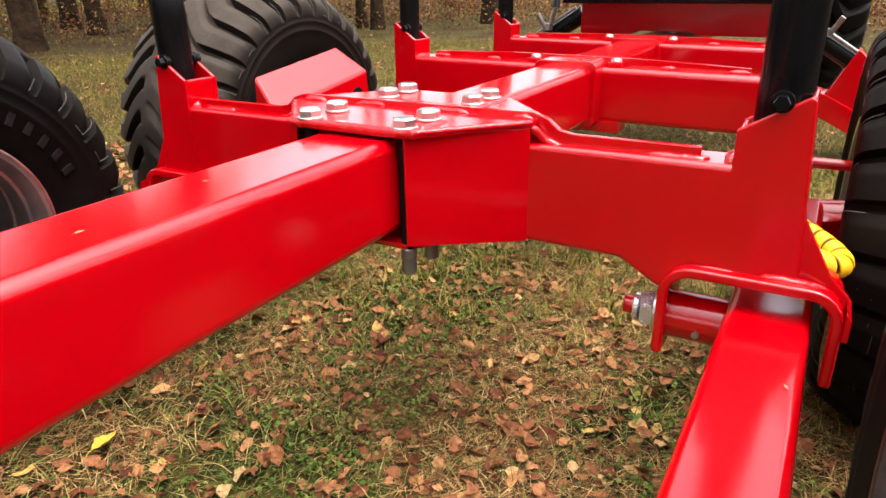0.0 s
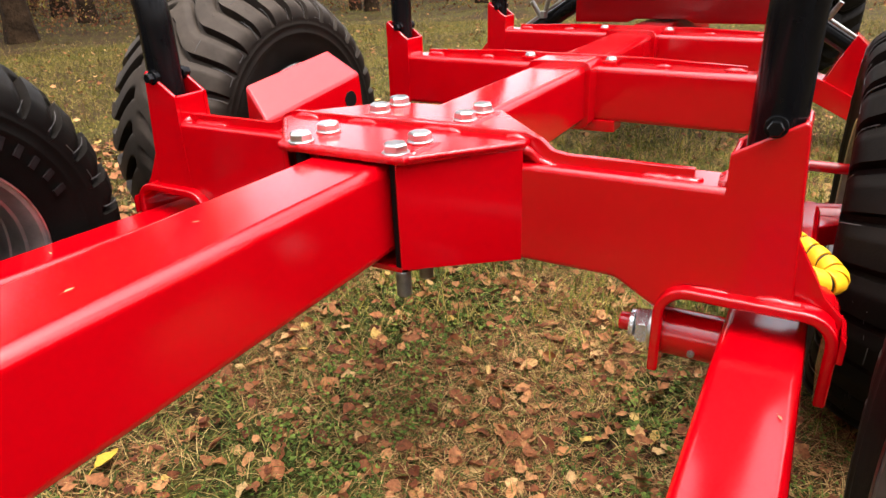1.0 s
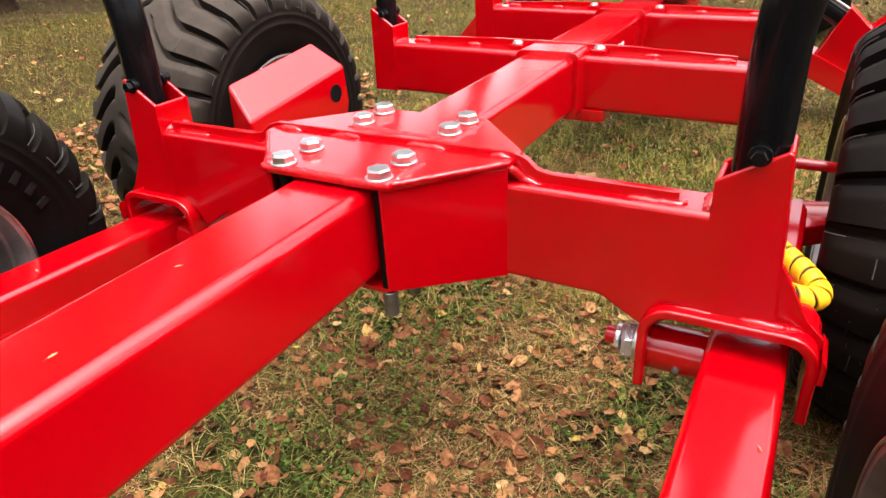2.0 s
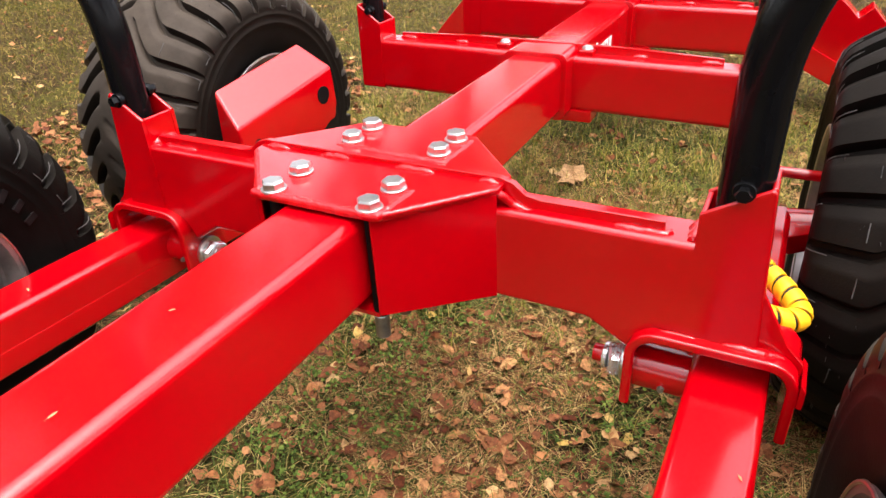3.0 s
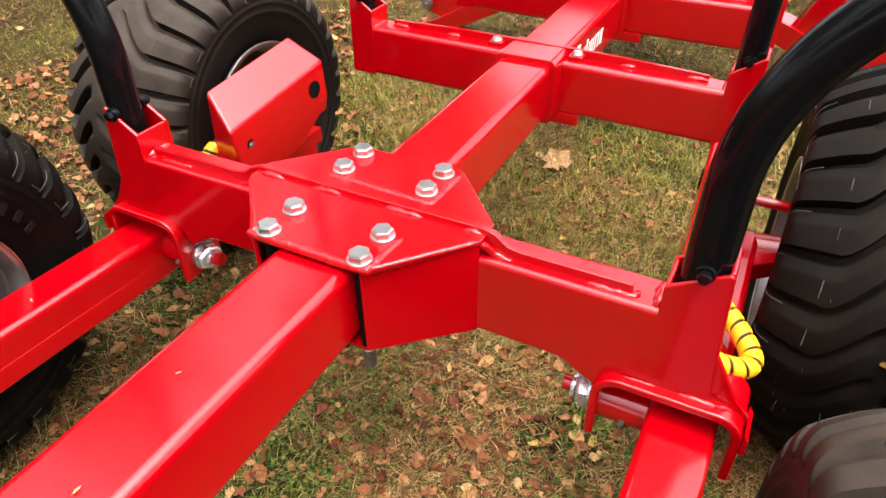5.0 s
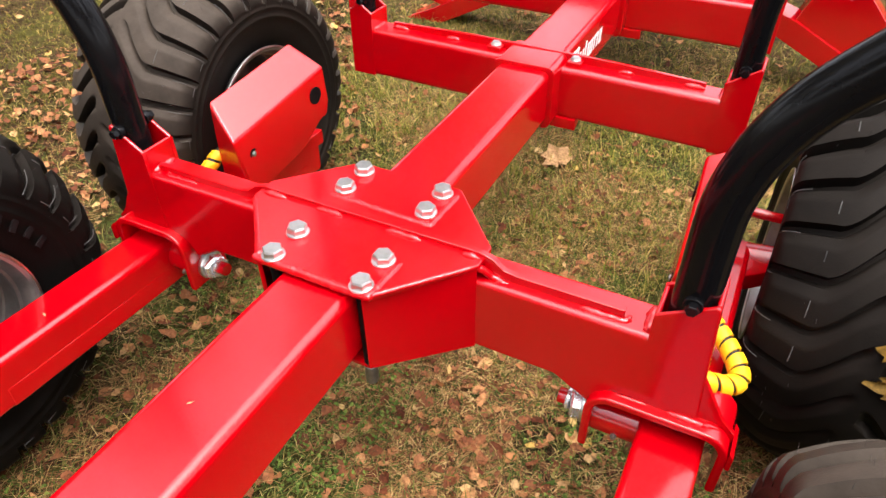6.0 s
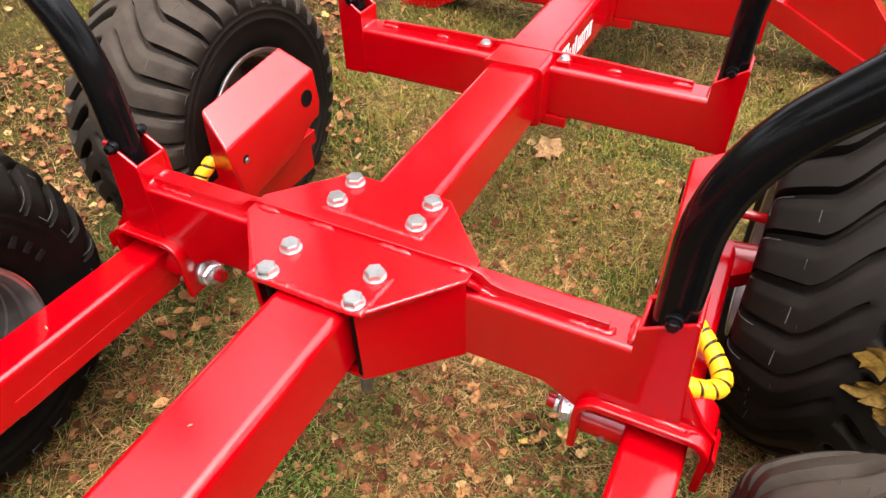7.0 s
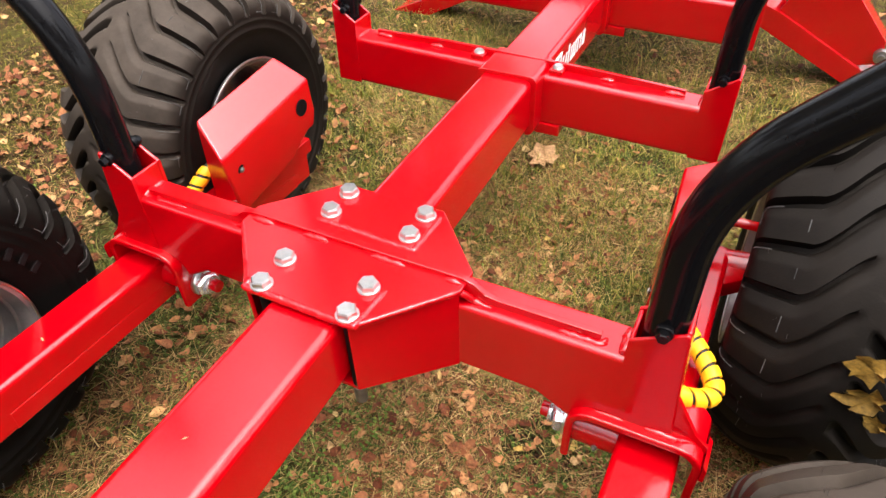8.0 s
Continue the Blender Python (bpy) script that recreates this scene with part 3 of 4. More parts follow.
def rim_mesh():
    prof = [(0.155, 0.20), (0.172, 0.216), (0.178, 0.214), (0.176, 0.204), (0.160, 0.194), (0.120, 0.188), (0.085, 0.180), (0.06, 0.165), (0.055, 0.15), (0.075, 0.13), (0.082, 0.105), (0.080, 0.085), (0.12, 0.080), (0.125, 0.070), (0.125, 0.0005)]
    inner = [(-0.155, 0.20), (-0.172, 0.216), (-0.178, 0.214), (-0.176, 0.204), (-0.160, 0.194), (-0.142, 0.190), (-0.139, 0.184), (-0.128, 0.184), (-0.125, 0.189), (-0.085, 0.187), (-0.082, 0.183), (0.02, 0.182), (0.04, 0.165), (0.045, 0.15), (0.06, 0.13), (0.065, 0.085), (-0.02, 0.082), (-0.03, 0.070), (-0.03, 0.0005)]
    return finish(join(lathe(prof, 72), lathe(inner, 72)), "rim", RIM, 40)


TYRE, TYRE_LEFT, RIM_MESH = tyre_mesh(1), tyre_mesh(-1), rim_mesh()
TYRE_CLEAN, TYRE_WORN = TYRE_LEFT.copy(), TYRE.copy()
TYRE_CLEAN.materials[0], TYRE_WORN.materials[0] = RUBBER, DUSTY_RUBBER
MOULD_LINES = {1: mould_lines(1), -1: mould_lines(-1)}
FLANGES = [finish(lathe([(h * 0.1785, 0.2125), (h * 0.1805, 0.2145), (h * 0.1800, 0.2175), (h * 0.1775, 0.2185)], 72), "rim_flange", ZINC, 40) for h in (1, -1)]
SIDEWALL_MARK = finish(box(-0.003, 0.0016, -0.022, 0.022, -0.007, 0.007, 0.0015), "sidewall_mark", HOLE, 50)
NUT = finish(hexagon(0.024, 0.016, 0.003), "wheel_nut", ZINC, 25)
for wx, wy, wz in WHEELS:
    s = 1 if wx > 0 else -1
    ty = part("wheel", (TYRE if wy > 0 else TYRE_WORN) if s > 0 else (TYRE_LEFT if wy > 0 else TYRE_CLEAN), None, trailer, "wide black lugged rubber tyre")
    ty.matrix_basis = pose(wx, wy, wz, 23 * (1 + wx + 2 * wy))
    if (s, wy > 0) != (1, False):
        tagged(part("mould_line", MOULD_LINES[s], None, ty), "pale scuffed mould lines", kind="stuff")
    if (s, wy > 0) == (-1, False):
        # raised maker's mark on the sidewall, as plain bars
        for k in range(6):
            mark = part("sidewall_mark", SIDEWALL_MARK, None, ty)
            mark.matrix_basis = ty.matrix_basis.inverted() @ pose(wx + 0.1822, wy, wz, 20 + 8 * k) @ pose(0, 0.259 + 0.002 * (k % 2), 0, 0, 0, 12)
    rm = part("rim", RIM_MESH, None, ty, "dished grey steel rim")
    rm.matrix_basis = pose(0, 0, 0, 0, 0, 0 if s > 0 else 180) @ Matrix.Diagonal((1, 0.9, 0.9, 1))
    for flange in FLANGES:
        part("rim_flange", flange, None, ty, "bright rim edge").matrix_basis = Matrix.Diagonal((1, 0.9, 0.9, 1))
    for k in range(6):
        nt = part("wheel_nut", NUT, None, ty)
        a = 2 * math.pi * k / 6
        nt.matrix_basis = pose(0.08 * s, 0.105 * math.cos(a), 0.105 * math.sin(a), 0, 90 * s, 0)


# drive covers over the front axles
def drive_cover(outer=0.582, depth=0.085):
    """A folded guard: sloping top, upright inner face, a crease below it and a notched foot."""
    top = [(0.493, 0.208, 0.556), (outer, 0.249, 0.625), (0.554, 0.529, 0.670), (0.475, 0.555, 0.611)]
    crease = [(0.484, 0.222, 0.466), (0.470, 0.556, 0.520)]
    foot = [(0.490, 0.232, 0.385), (0.482, 0.440, 0.420), (0.478, 0.525, 0.470), (0.474, 0.548, 0.476)]
    bm = bmesh.new()
    d, c, a, b = [bm.verts.new(p) for p in top]
    e, f = [bm.verts.new(p) for p in crease]
    g, h, i, j = [bm.verts.new(p) for p in foot]
    back = [bm.verts.new((p[0] + depth, p[1], p[2])) for p in foot]
    bc, ba = bm.verts.new((outer + 0.003, 0.244, 0.50)), bm.verts.new((0.566, 0.535, 0.54))
    for face in ((d, c, a, b), (d, b, f, e), (e, f, j, i, h, g), (c, d, e, g, back[0], bc), (b, a, ba, back[3], j, f), (g, h, back[1], back[0]), (h, i, back[2], back[1]), (i, j, back[3], back[2]), (a, c, bc, ba), (bc, back[0], back[1], back[2], back[3], ba)):
        bm.faces.new(face)
    bmesh.ops.recalc_face_normals(bm, faces=bm.faces)
    return bevel(bm, 0.008, 4, 15)


RIGHT_COVER = pose(0.012, 0.016, -0.022)
covers = [part("drive_cover", finish(moved(drive_cover(0.545, 0.055), RIGHT_COVER), "drive_cover", RED, 14), None, trailer, "folded red steel guard"), part("drive_cover", finish(mirrored(drive_cover()), "drive_cover", RED, 14), None, trailer, "folded red steel guard")]


def sided(s, build):
    """A fitting of the right-hand cover, or its twin on the left."""
    return moved(build, RIGHT_COVER) if s > 0 else mirrored(build)


for s, c in zip((1, -1), covers):
    # Near-black discs in place of the openings' inner shade.
    part("port_shade", sided(s, rod((0.492, 0.506, 0.549), (0.4728, 0.506, 0.549), 0.0225, 28)), HOLE, c, "near-black disc standing for the shaded round opening")
    part("recess_shade", sided(s, rod((0.500, 0.261, 0.505), (0.4855, 0.261, 0.505), 0.0135, 24)), HOLE, c)
    part("cover_bolt", sided(s, join(rod((0.495, 0.261, 0.505), (0.4845, 0.261, 0.505), 0.0075, 20), moved(hexagon(0.010, 0.004, 0.001), pose(0.486, 0.261, 0.505, 0, -90, 0)))), STEEL, c)
    part("tie_rod", rod((s * 0.56, 0.573, 0.478), (s * 0.70, 0.573, 0.478), 0.011, 18), RED, c)
    part("hub_arm", prism([(s * 0.535, 0.43), (s * 0.585, 0.42), (s * 0.68, 0.50), (s * 0.69, 0.58), (s * 0.535, 0.59)], "z", 0.352, 0.394, 0.004), RED, c)

# hydraulic hoses in yellow spiral wrap
def spiral(points, r0, r1, pitch, share, sides=26):
    """A flat band wound round a line of points, with a gap left between its turns."""
    pts = [Vector(p) for p in points]
    run = [0.0]
    for a, b in zip(pts, pts[1:]):
        run.append(run[-1] + (b - a).length)
    frames, side = [], None
    for i in range(len(pts)):
        d = (pts[min(i + 1, len(pts) - 1)] - pts[max(i - 1, 0)]).normalized()
        side = d.orthogonal().normalized() if side is None else (side - d * side.dot(d)).normalized()
        frames.append((side.copy(), d.cross(side)))

    def at(s, angle, r):
        s = max(0.0, min(run[-1] - 1e-6, s))
        i = max(k for k in range(len(run) - 1) if run[k] <= s)
        f = (s - run[i]) / (run[i + 1] - run[i])
        u = frames[i][0].lerp(frames[i + 1][0], f).normalized()
        v = frames[i][1].lerp(frames[i + 1][1], f).normalized()
        return pts[i].lerp(pts[i + 1], f) + (u * math.cos(angle) + v * math.sin(angle)) * r

    bm, rows = bmesh.new(), []
    for k in range(int((run[-1] / pitch - share) * sides)):
        a, s = 2 * math.pi * k / sides, pitch * k / sides
        rows.append([bm.verts.new(at(s + pitch * share * w, a, r)) for w, r in ((0, r0), (0, r1 - 0.0008), (0.06, r1), (0.5, r1 + 0.0003), (0.94, r1), (1, r1 - 0.0008), (1, r0))])
    for a, b in zip(rows, rows[1:]):
        for k in range(7):
            bm.faces.new((a[k], a[(k + 1) % 7], b[(k + 1) % 7], b[k]))
    bm.faces.new(rows[0])
    bm.faces.new(rows[-1])
    return bm


for s in (1, -1):
    line = spline([(0.556, 0.262, 0.462), (0.590, 0.225, 0.454), (0.630, 0.172, 0.449), (0.654, 0.122, 0.444), (0.637, 0.087, 0.450), (0.592, 0.064, 0.470), (0.548, 0.078, 0.478)] if s > 0 else [(-0.588, 0.268, 0.490), (-0.598, 0.235, 0.470), (-0.612, 0.19, 0.435), (-0.615, 0.15, 0.415), (-0.60, 0.10, 0.41), (-0.565, 0.087, 0.42)], 10)
    hose = part("hydraulic_hose", tube_along(line, 0.0140, 16), HOSE, trailer, "black hose in yellow spiral wrap")
    part("spiral_wrap", spiral(line, 0.0148, 0.0182, 0.029, 0.77), YELLOW, hose, "yellow spiral wrap with narrow gaps")


# second and third bolsters
def light_bolster(dy):
    lean = pose(0, 0, 0.5465) @ pose(0, 0, 0, 0, 0.8) @ pose(0, 0, -0.5465)
    section = [(u + 0.835 + dy, v + 0.5465) for u, v in rounded(0.080, 0.137, 0.014, 6)]
    leaning = both(lambda: prism(section, "x", 0.07, 0.478, 0.0), "bolster_arm", RED)
    arms2 = list(leaning)
    collar_pts = rounded(0.166, 0.168, 0.02, 4)
    part("beam_collar", prism([(u + BEAM_X, v + 0.549) for u, v in collar_pts], "y", 0.742 + dy, 0.876 + dy, 0.003), RED, trailer)
    part("under_clamp", box(-0.14, 0.14, 0.79 + dy, 0.86 + dy, 0.450, 0.480, 0.003), RED, trailer)
    rb = part("ridge_bar", prism([(-0.43, 0.607), (0.43, 0.607), (0.43, 0.628), (0.2, 0.636), (-0.2, 0.636), (-0.43, 0.628)], "y", 0.842 + dy, 0.852 + dy, 0.002), RED, trailer)
    leaning += [rb] + both(lambda: socket_walls(0.473, 0.545, 0.545, 0.800 + dy, 0.868 + dy, 0.478, 0.660, 0.702), "stake_pocket", RED)
    for s, a in zip((1, -1), arms2):
        b = part("bolt", BOLT_FLAT, None, rb, "zinc hexagon bolt")
        b.matrix_basis = pose(s * 0.110, 0.8300 + dy, 0.6275, 0, 0, 20 * s)
        part("bolt_pad", box(s * 0.110 - 0.019, s * 0.110 + 0.019, 0.812 + dy, 0.8418 + dy, 0.612, 0.6278, 0.003), RED, rb)
        part("weld_bead", weld([(s * 0.22, 0.838 + dy, 0.616), (s * 0.26, 0.838 + dy, 0.616)], 0.008, 8), RED, a)
        part("weld_bead", weld([(s * 0.38, 0.838 + dy, 0.616), (s * 0.43, 0.838 + dy, 0.616)], 0.008, 9), RED, a)
        part("weld_bead", weld([(s * 0.4715, 0.804 + dy, 0.613), (s * 0.4715, 0.866 + dy, 0.613)], 0.007, 10), RED, a)
    leaning += stakes(0.508, 0.834 + dy, 0.58, 0.029, 0.690)
    for ob in leaning:
        ob.matrix_basis = lean


BOLT_FLAT = bolt_mesh(0.022, 0.0045, 0.0140)
light_bolster(0.0)
light_bolster(0.68)

# lettering decal on the beam, as plain slanting white strokes
for k, (wide, high) in enumerate([(0.062, 0.066), (0.040, 0.044), (0.014, 0.058), (0.052, 0.044), (0.040, 0.044), (0.026, 0.044)]):
    y0 = 0.925 + sum((0.062, 0.040, 0.014, 0.052, 0.040, 0.026)[:k]) + 0.011 * k
    strokes = 3 if wide > 0.05 else (2 if wide > 0.02 else 1)
    bms = []
    for j in range(strokes):
        u = y0 + j * (wide - 0.012) / max(1, strokes - 1) if strokes > 1 else y0
        bms.append(prism([(u, 0.528), (u + 0.012, 0.528), (u + 0.016, 0.528 + high), (u + 0.004, 0.528 + high)], "x", BEAM_X + 0.0692, BEAM_X + 0.0706, 0.0))
    if strokes > 1:
        bms.append(prism([(y0, 0.528), (y0 + wide, 0.528), (y0 + wide, 0.538), (y0, 0.538)] if k % 2 else [(y0, 0.52 + high), (y0 + wide, 0.52 + high), (y0 + wide, 0.529 + high), (y0, 0.529 + high)], "x", BEAM_X + 0.0693, BEAM_X + 0.0709, 0.0))
    part("decal", join(*bms), WHITE, main_beam, "white decal stroke")

# crane base and outrigger legs at the front
base = part("crane_base", prism([(-0.33, 0.612), (-0.12, 0.612), (-0.09, 0.626), (0.10, 0.626), (0.13, 0.612), (0.40, 0.612), (0.40, 0.732), (-0.33, 0.732)], "y", 1.85, 2.25, 0.005), RED, trailer, "red crane mounting box")
# Invented overhang: fills the black above the box and shades its front.
part("shade_overhang", box(-0.36, 0.43, 1.70, 2.24, 0.7325, 0.80, 0.006), BLACK, base, "added black overhang filling in above and shading the crane box")
part("crane_column", join(rod((0.03, 2.06, 0.80), (0.03, 2.06, 1.9), 0.13, 40), rod((0.03, 2.06, 0.80), (0.03, 2.06, 0.86), 0.19, 40)), RED, base)


def outrigger_plate():
    pts = [(0.59, 0.39), (0.625, 0.47), (0.672, 0.562), (0.712, 0.526), (0.752, 0.487), (0.792, 0.526), (0.812, 0.505), (0.968, 0.335), (0.985, 0.25), (0.90, 0.228)]
    return prism(pts, "y", 2.05, 2.17, 0.004)


def outrigger_leg():
    pts = [(0.36, 0.478), (0.36, 0.415), (0.543, 0.325), (0.85, 0.172), (1.03, 0.085), (1.17, 0.085), (1.175, 0.11), (0.93, 0.218), (0.60, 0.39)]
    return prism(pts, "y", 2.035, 2.185, 0.004)


plates = both(outrigger_plate, "outrigger_plate", RED)
legs = both(outrigger_leg, "outrigger_leg", RED)
for s, g, p in zip((1, -1), legs, plates):
    part("leg_pin", join(rod((s * 0.968, 2.022, 0.285), (s * 0.968, 2.05, 0.285), 0.024, 24), rod((s * 0.968, 2.008, 0.285), (s * 0.968, 2.03, 0.285), 0.013, 16)), STEEL, g)
    cyl = part("leg_cylinder", rod((s * 0.67, 2.11, 0.505), (s * 0.40, 2.11, 0.675), 0.036, 28), BLACK, p, "black hydraulic cylinder barrel")
    part("cylinder_pipe", rod((s * 0.672, 2.075, 0.548), (s * 0.43, 2.075, 0.702), 0.007, 12), STEEL, cyl, "thin plated pipe")
    part("hose_fitting", join(rod((s * 0.545, 2.065, 0.615), (s * 0.52, 2.055, 0.70), 0.010, 12), rod((s * 0.565, 2.065, 0.612), (s * 0.60, 2.05, 0.675), 0.010, 12), moved(hexagon(0.03, 0.03, 0.003), pose(s * 0.548, 2.06, 0.605))), STEEL, cyl, "plated hose fitting")
    for k in range(2):
        part("hydraulic_hose", tube_along(spline([(s * (0.53 - 0.02 * k), 2.055, 0.70), (s * 0.50, 2.08, 0.80), (s * 0.42, 2.12, 0.86 + 0.04 * k), (s * 0.20, 2.12, 0.84)], 8), 0.009, 10), HOSE, cyl)

# the tractor that the trailer is hitched to: only its wheel shows
tractor = tagged(new("tractor_wheel"), "large black lugged tractor tyre behind the trailer's crane base", "wheel")
tractor.location = (0.50, 3.75, ground_height(0.5, 3.75))
tw = part("tyre", TYRE, None, tractor)
tw.matrix_basis = pose(0, 0, 0.70) @ Matrix.Diagonal((1.12, 1.72, 1.72, 1))
tr = part("rim", RIM_MESH, None, tractor)
tr.matrix_basis = pose(0, 0, 0.70) @ Matrix.Diagonal((1.12, 1.72, 1.72, 1))


# ---- lawn: blades, needles, weeds and fallen leaves ----
rng = np.random.default_rng(7)


def heights(p):
    return np.array([ground_height(x, y) for x, y in p])


def ring_scatter(n, r0, r1, a0=-20.0, a1=110.0):
    """Places between two distances from the trailer, on the side where the lawn is open; angles from ahead to the left."""
    r = np.sqrt(rng.uniform(r0 ** 2, r1 ** 2, n))
    a = np.radians(rng.uniform(a0, a1, n))
    return np.c_[-r * np.sin(a), r * np.cos(a)]


def patchy(p, scale, cut, seed):
    """Keeps places in drifts."""
    v = np.array([noise.fractal(Vector((x * scale, y * scale, seed)), 1.0, 2.0, 3) for x, y in p])
    return p[v > cut]


def mesh_from(name, verts, faces, mat, label, category):
    me = bpy.data.meshes.new(name)
    nv, nf, k = len(verts), len(faces), faces.shape[1]
    me.vertices.add(nv)
    me.vertices.foreach_set("co", verts.astype(np.float32).ravel())
    me.loops.add(nf * k)
    me.loops.foreach_set("vertex_index", faces.astype(np.int32).ravel())
    me.polygons.add(nf)
    me.polygons.foreach_set("loop_start", np.arange(0, nf * k, k, dtype=np.int32))
    me.polygons.foreach_set("use_smooth", np.ones(nf, dtype=bool))
    me.update(calc_edges=True)
    me.materials.append(mat)
    return tagged(new(name, me), label, category, kind="stuff")


def blades(name, p, length, width, droop, mat, label, category, lift=-0.003):
    """Bent blades: two quads each, narrowing to the tip."""
    n = len(p)
    z = heights(p)
    L = rng.uniform(*length, n)
    W = rng.uniform(*width, n)
    az = rng.uniform(0, 2 * math.pi, n)
    lean = rng.uniform(*droop, n)
    d = np.c_[np.cos(az), np.sin(az), np.zeros(n)]
    side = np.c_[-np.sin(az), np.cos(az), np.zeros(n)]
    up = np.array([0, 0, 1.0])
    base = np.c_[p, z + lift * rng.uniform(0.2, 1.0, n)]
    mid = base + d * (L * 0.5 * np.sin(lean))[:, None] + up * (L * 0.5 * np.cos(lean))[:, None]
    l2 = np.minimum(lean + rng.uniform(0.1, 0.8, n), 1.62)
    tip = mid + d * (L * 0.5 * np.sin(l2))[:, None] + up * (L * 0.5 * np.cos(l2))[:, None]
    w = side * W[:, None] * 0.5
    verts = np.stack([base - w, base + w, mid - w * 0.8, mid + w * 0.8, tip - w * 0.15, tip + w * 0.15], 1).reshape(-1, 3)
    i = np.arange(n)[:, None] * 6
    faces = np.concatenate([i + [0, 1, 3, 2], i + [2, 3, 5, 4]], 1).reshape(-1, 4)
    return mesh_from(name, verts, faces, mat, label, category)


LEAF_OUTLINE = [(0.0, -0.5), (0.28, -0.34), (0.40, -0.08), (0.30, 0.22), (0.10, 0.42), (0.0, 0.56), (-0.10, 0.42), (-0.30, 0.22), (-0.40, -0.08), (-0.28, -0.34)]


def leaf_litter(name, p, size, mat, label, lift=(0.004, 0.022)):
    """Ovate leaves, each cupped and tilted its own way."""
    n = len(p)
    out = np.array(LEAF_OUTLINE + [(0.0, 0.0)])
    k = len(out)
    z = heights(p) + rng.uniform(*lift, n)
    s = rng.uniform(*size, n)
    yaw, tilt, roll = rng.uniform(0, 6.283, n), rng.normal(0, 0.32, n), rng.normal(0, 0.32, n)
    cup, bend = rng.uniform(-0.5, 0.9, n), rng.uniform(-0.5, 0.7, n)
    wide = rng.uniform(0.75, 1.15, n)
    u = out[:, 0][None] * s[:, None] * wide[:, None] * rng.uniform(0.65, 1.2, (n, k))
    v = out[:, 1][None] * s[:, None] * rng.uniform(0.88, 1.1, (n, k))
    h = (cup[:, None] * out[:, 0][None] ** 2 * 1.6 + bend[:, None] * out[:, 1][None] ** 2 * 0.9) * s[:, None] + rng.normal(0, 0.075, (n, k)) * s[:, None]
    u, h = u * np.cos(roll)[:, None] - h * np.sin(roll)[:, None], u * np.sin(roll)[:, None] + h * np.cos(roll)[:, None]
    v, h = v * np.cos(tilt)[:, None] - h * np.sin(tilt)[:, None], v * np.sin(tilt)[:, None] + h * np.cos(tilt)[:, None]
    x = p[:, 0][:, None] + u * np.cos(yaw)[:, None] - v * np.sin(yaw)[:, None]
    y = p[:, 1][:, None] + u * np.sin(yaw)[:, None] + v * np.cos(yaw)[:, None]
    verts = np.stack([x, y, z[:, None] + h], 2).reshape(-1, 3)
    c = k - 1
    tri = np.array([(i, (i + 1) % c, c) for i in range(c)])
    faces = (np.arange(n)[:, None, None] * k + tri[None]).reshape(-1, 3)
    return mesh_from(name, verts, faces, mat, label, "leaves")


def near(n, ahead=0.55, spread=0.85):
    """Places round the trailer, thickest under its beams."""
    core = np.c_[rng.normal(-0.1, 0.75, n), rng.normal(ahead, spread, n)]
    return core[np.hypot(core[:, 0] + 0.1, core[:, 1] - 0.55) < 2.6]


blades("grass", near(98000), (0.020, 0.060), (0.0016, 0.0034), (0.6, 1.55), GRASS, "short yellowing autumn grass", "grass")
blades("grass", np.concatenate([ring_scatter(190000, 1.6, 6.5, -20, 105), ring_scatter(90000, 6.5, 13.0, -20, 105)]), (0.022, 0.055), (0.0016, 0.0034), (0.3, 1.4), FAR_GRASS, "short yellowing autumn grass", "grass")
blades("pine_needles", patchy(near(90000), 2.3, -0.10, 3.0), (0.035, 0.085), (0.0012, 0.0026), (1.3, 1.58), NEEDLES, "dry tan needles and grass straw on the lawn", "needles", 0.008)
blades("pine_needles", ring_scatter(42000, 1.7, 7.0, -20, 120), (0.04, 0.09), (0.0018, 0.0034), (1.2, 1.6), NEEDLES, "dry tan needles and grass straw on the lawn", "needles")


def weeds():
    spots = patchy(near(5200), 3.1, 0.06, 9.0)
    spots = spots[rng.uniform(0.0, 0.7, len(spots)) > spots[:, 1]]
    p = np.repeat(spots, 9, axis=0) + rng.normal(0, 0.024, (len(spots) * 9, 2))
    return leaf_litter("clover", p, (0.006, 0.013), CLOVER, "low green weeds in the lawn", (0.008, 0.026))


def tufts():
    """Greener, taller grass in tufts, mostly beyond the bolster."""
    spots = np.c_[rng.uniform(-1.1, 1.0, 1050), rng.triangular(0.1, 1.0, 2.3, 1050)]
    p = np.repeat(spots, 16, axis=0) + rng.normal(0, 0.020, (len(spots) * 16, 2))
    return blades("grass", p, (0.035, 0.085), (0.0016, 0.0036), (0.15, 1.2), TUFT, "greener tufts of grass in the lawn", "grass")


weeds()
tufts()
leaf_litter("leaf_litter", near(3700, 0.35, 0.72), (0.016, 0.038), LITTER, "brown fallen birch leaves on the lawn", (0.003, 0.022))
leaf_litter("leaf_litter", np.concatenate([ring_scatter(3000, 1.9, 6.0, 0, 360), ring_scatter(1500, 1.2, 2.6, 35, 100), patchy(ring_scatter(4500, 1.4, 3.6, 70, 125), 0.9, -0.12, 5.0), ring_scatter(2200, 6.0, 13.0, 0, 360)]), (0.024, 0.044), LITTER, "brown fallen leaves on the lawn", (0.012, 0.035))


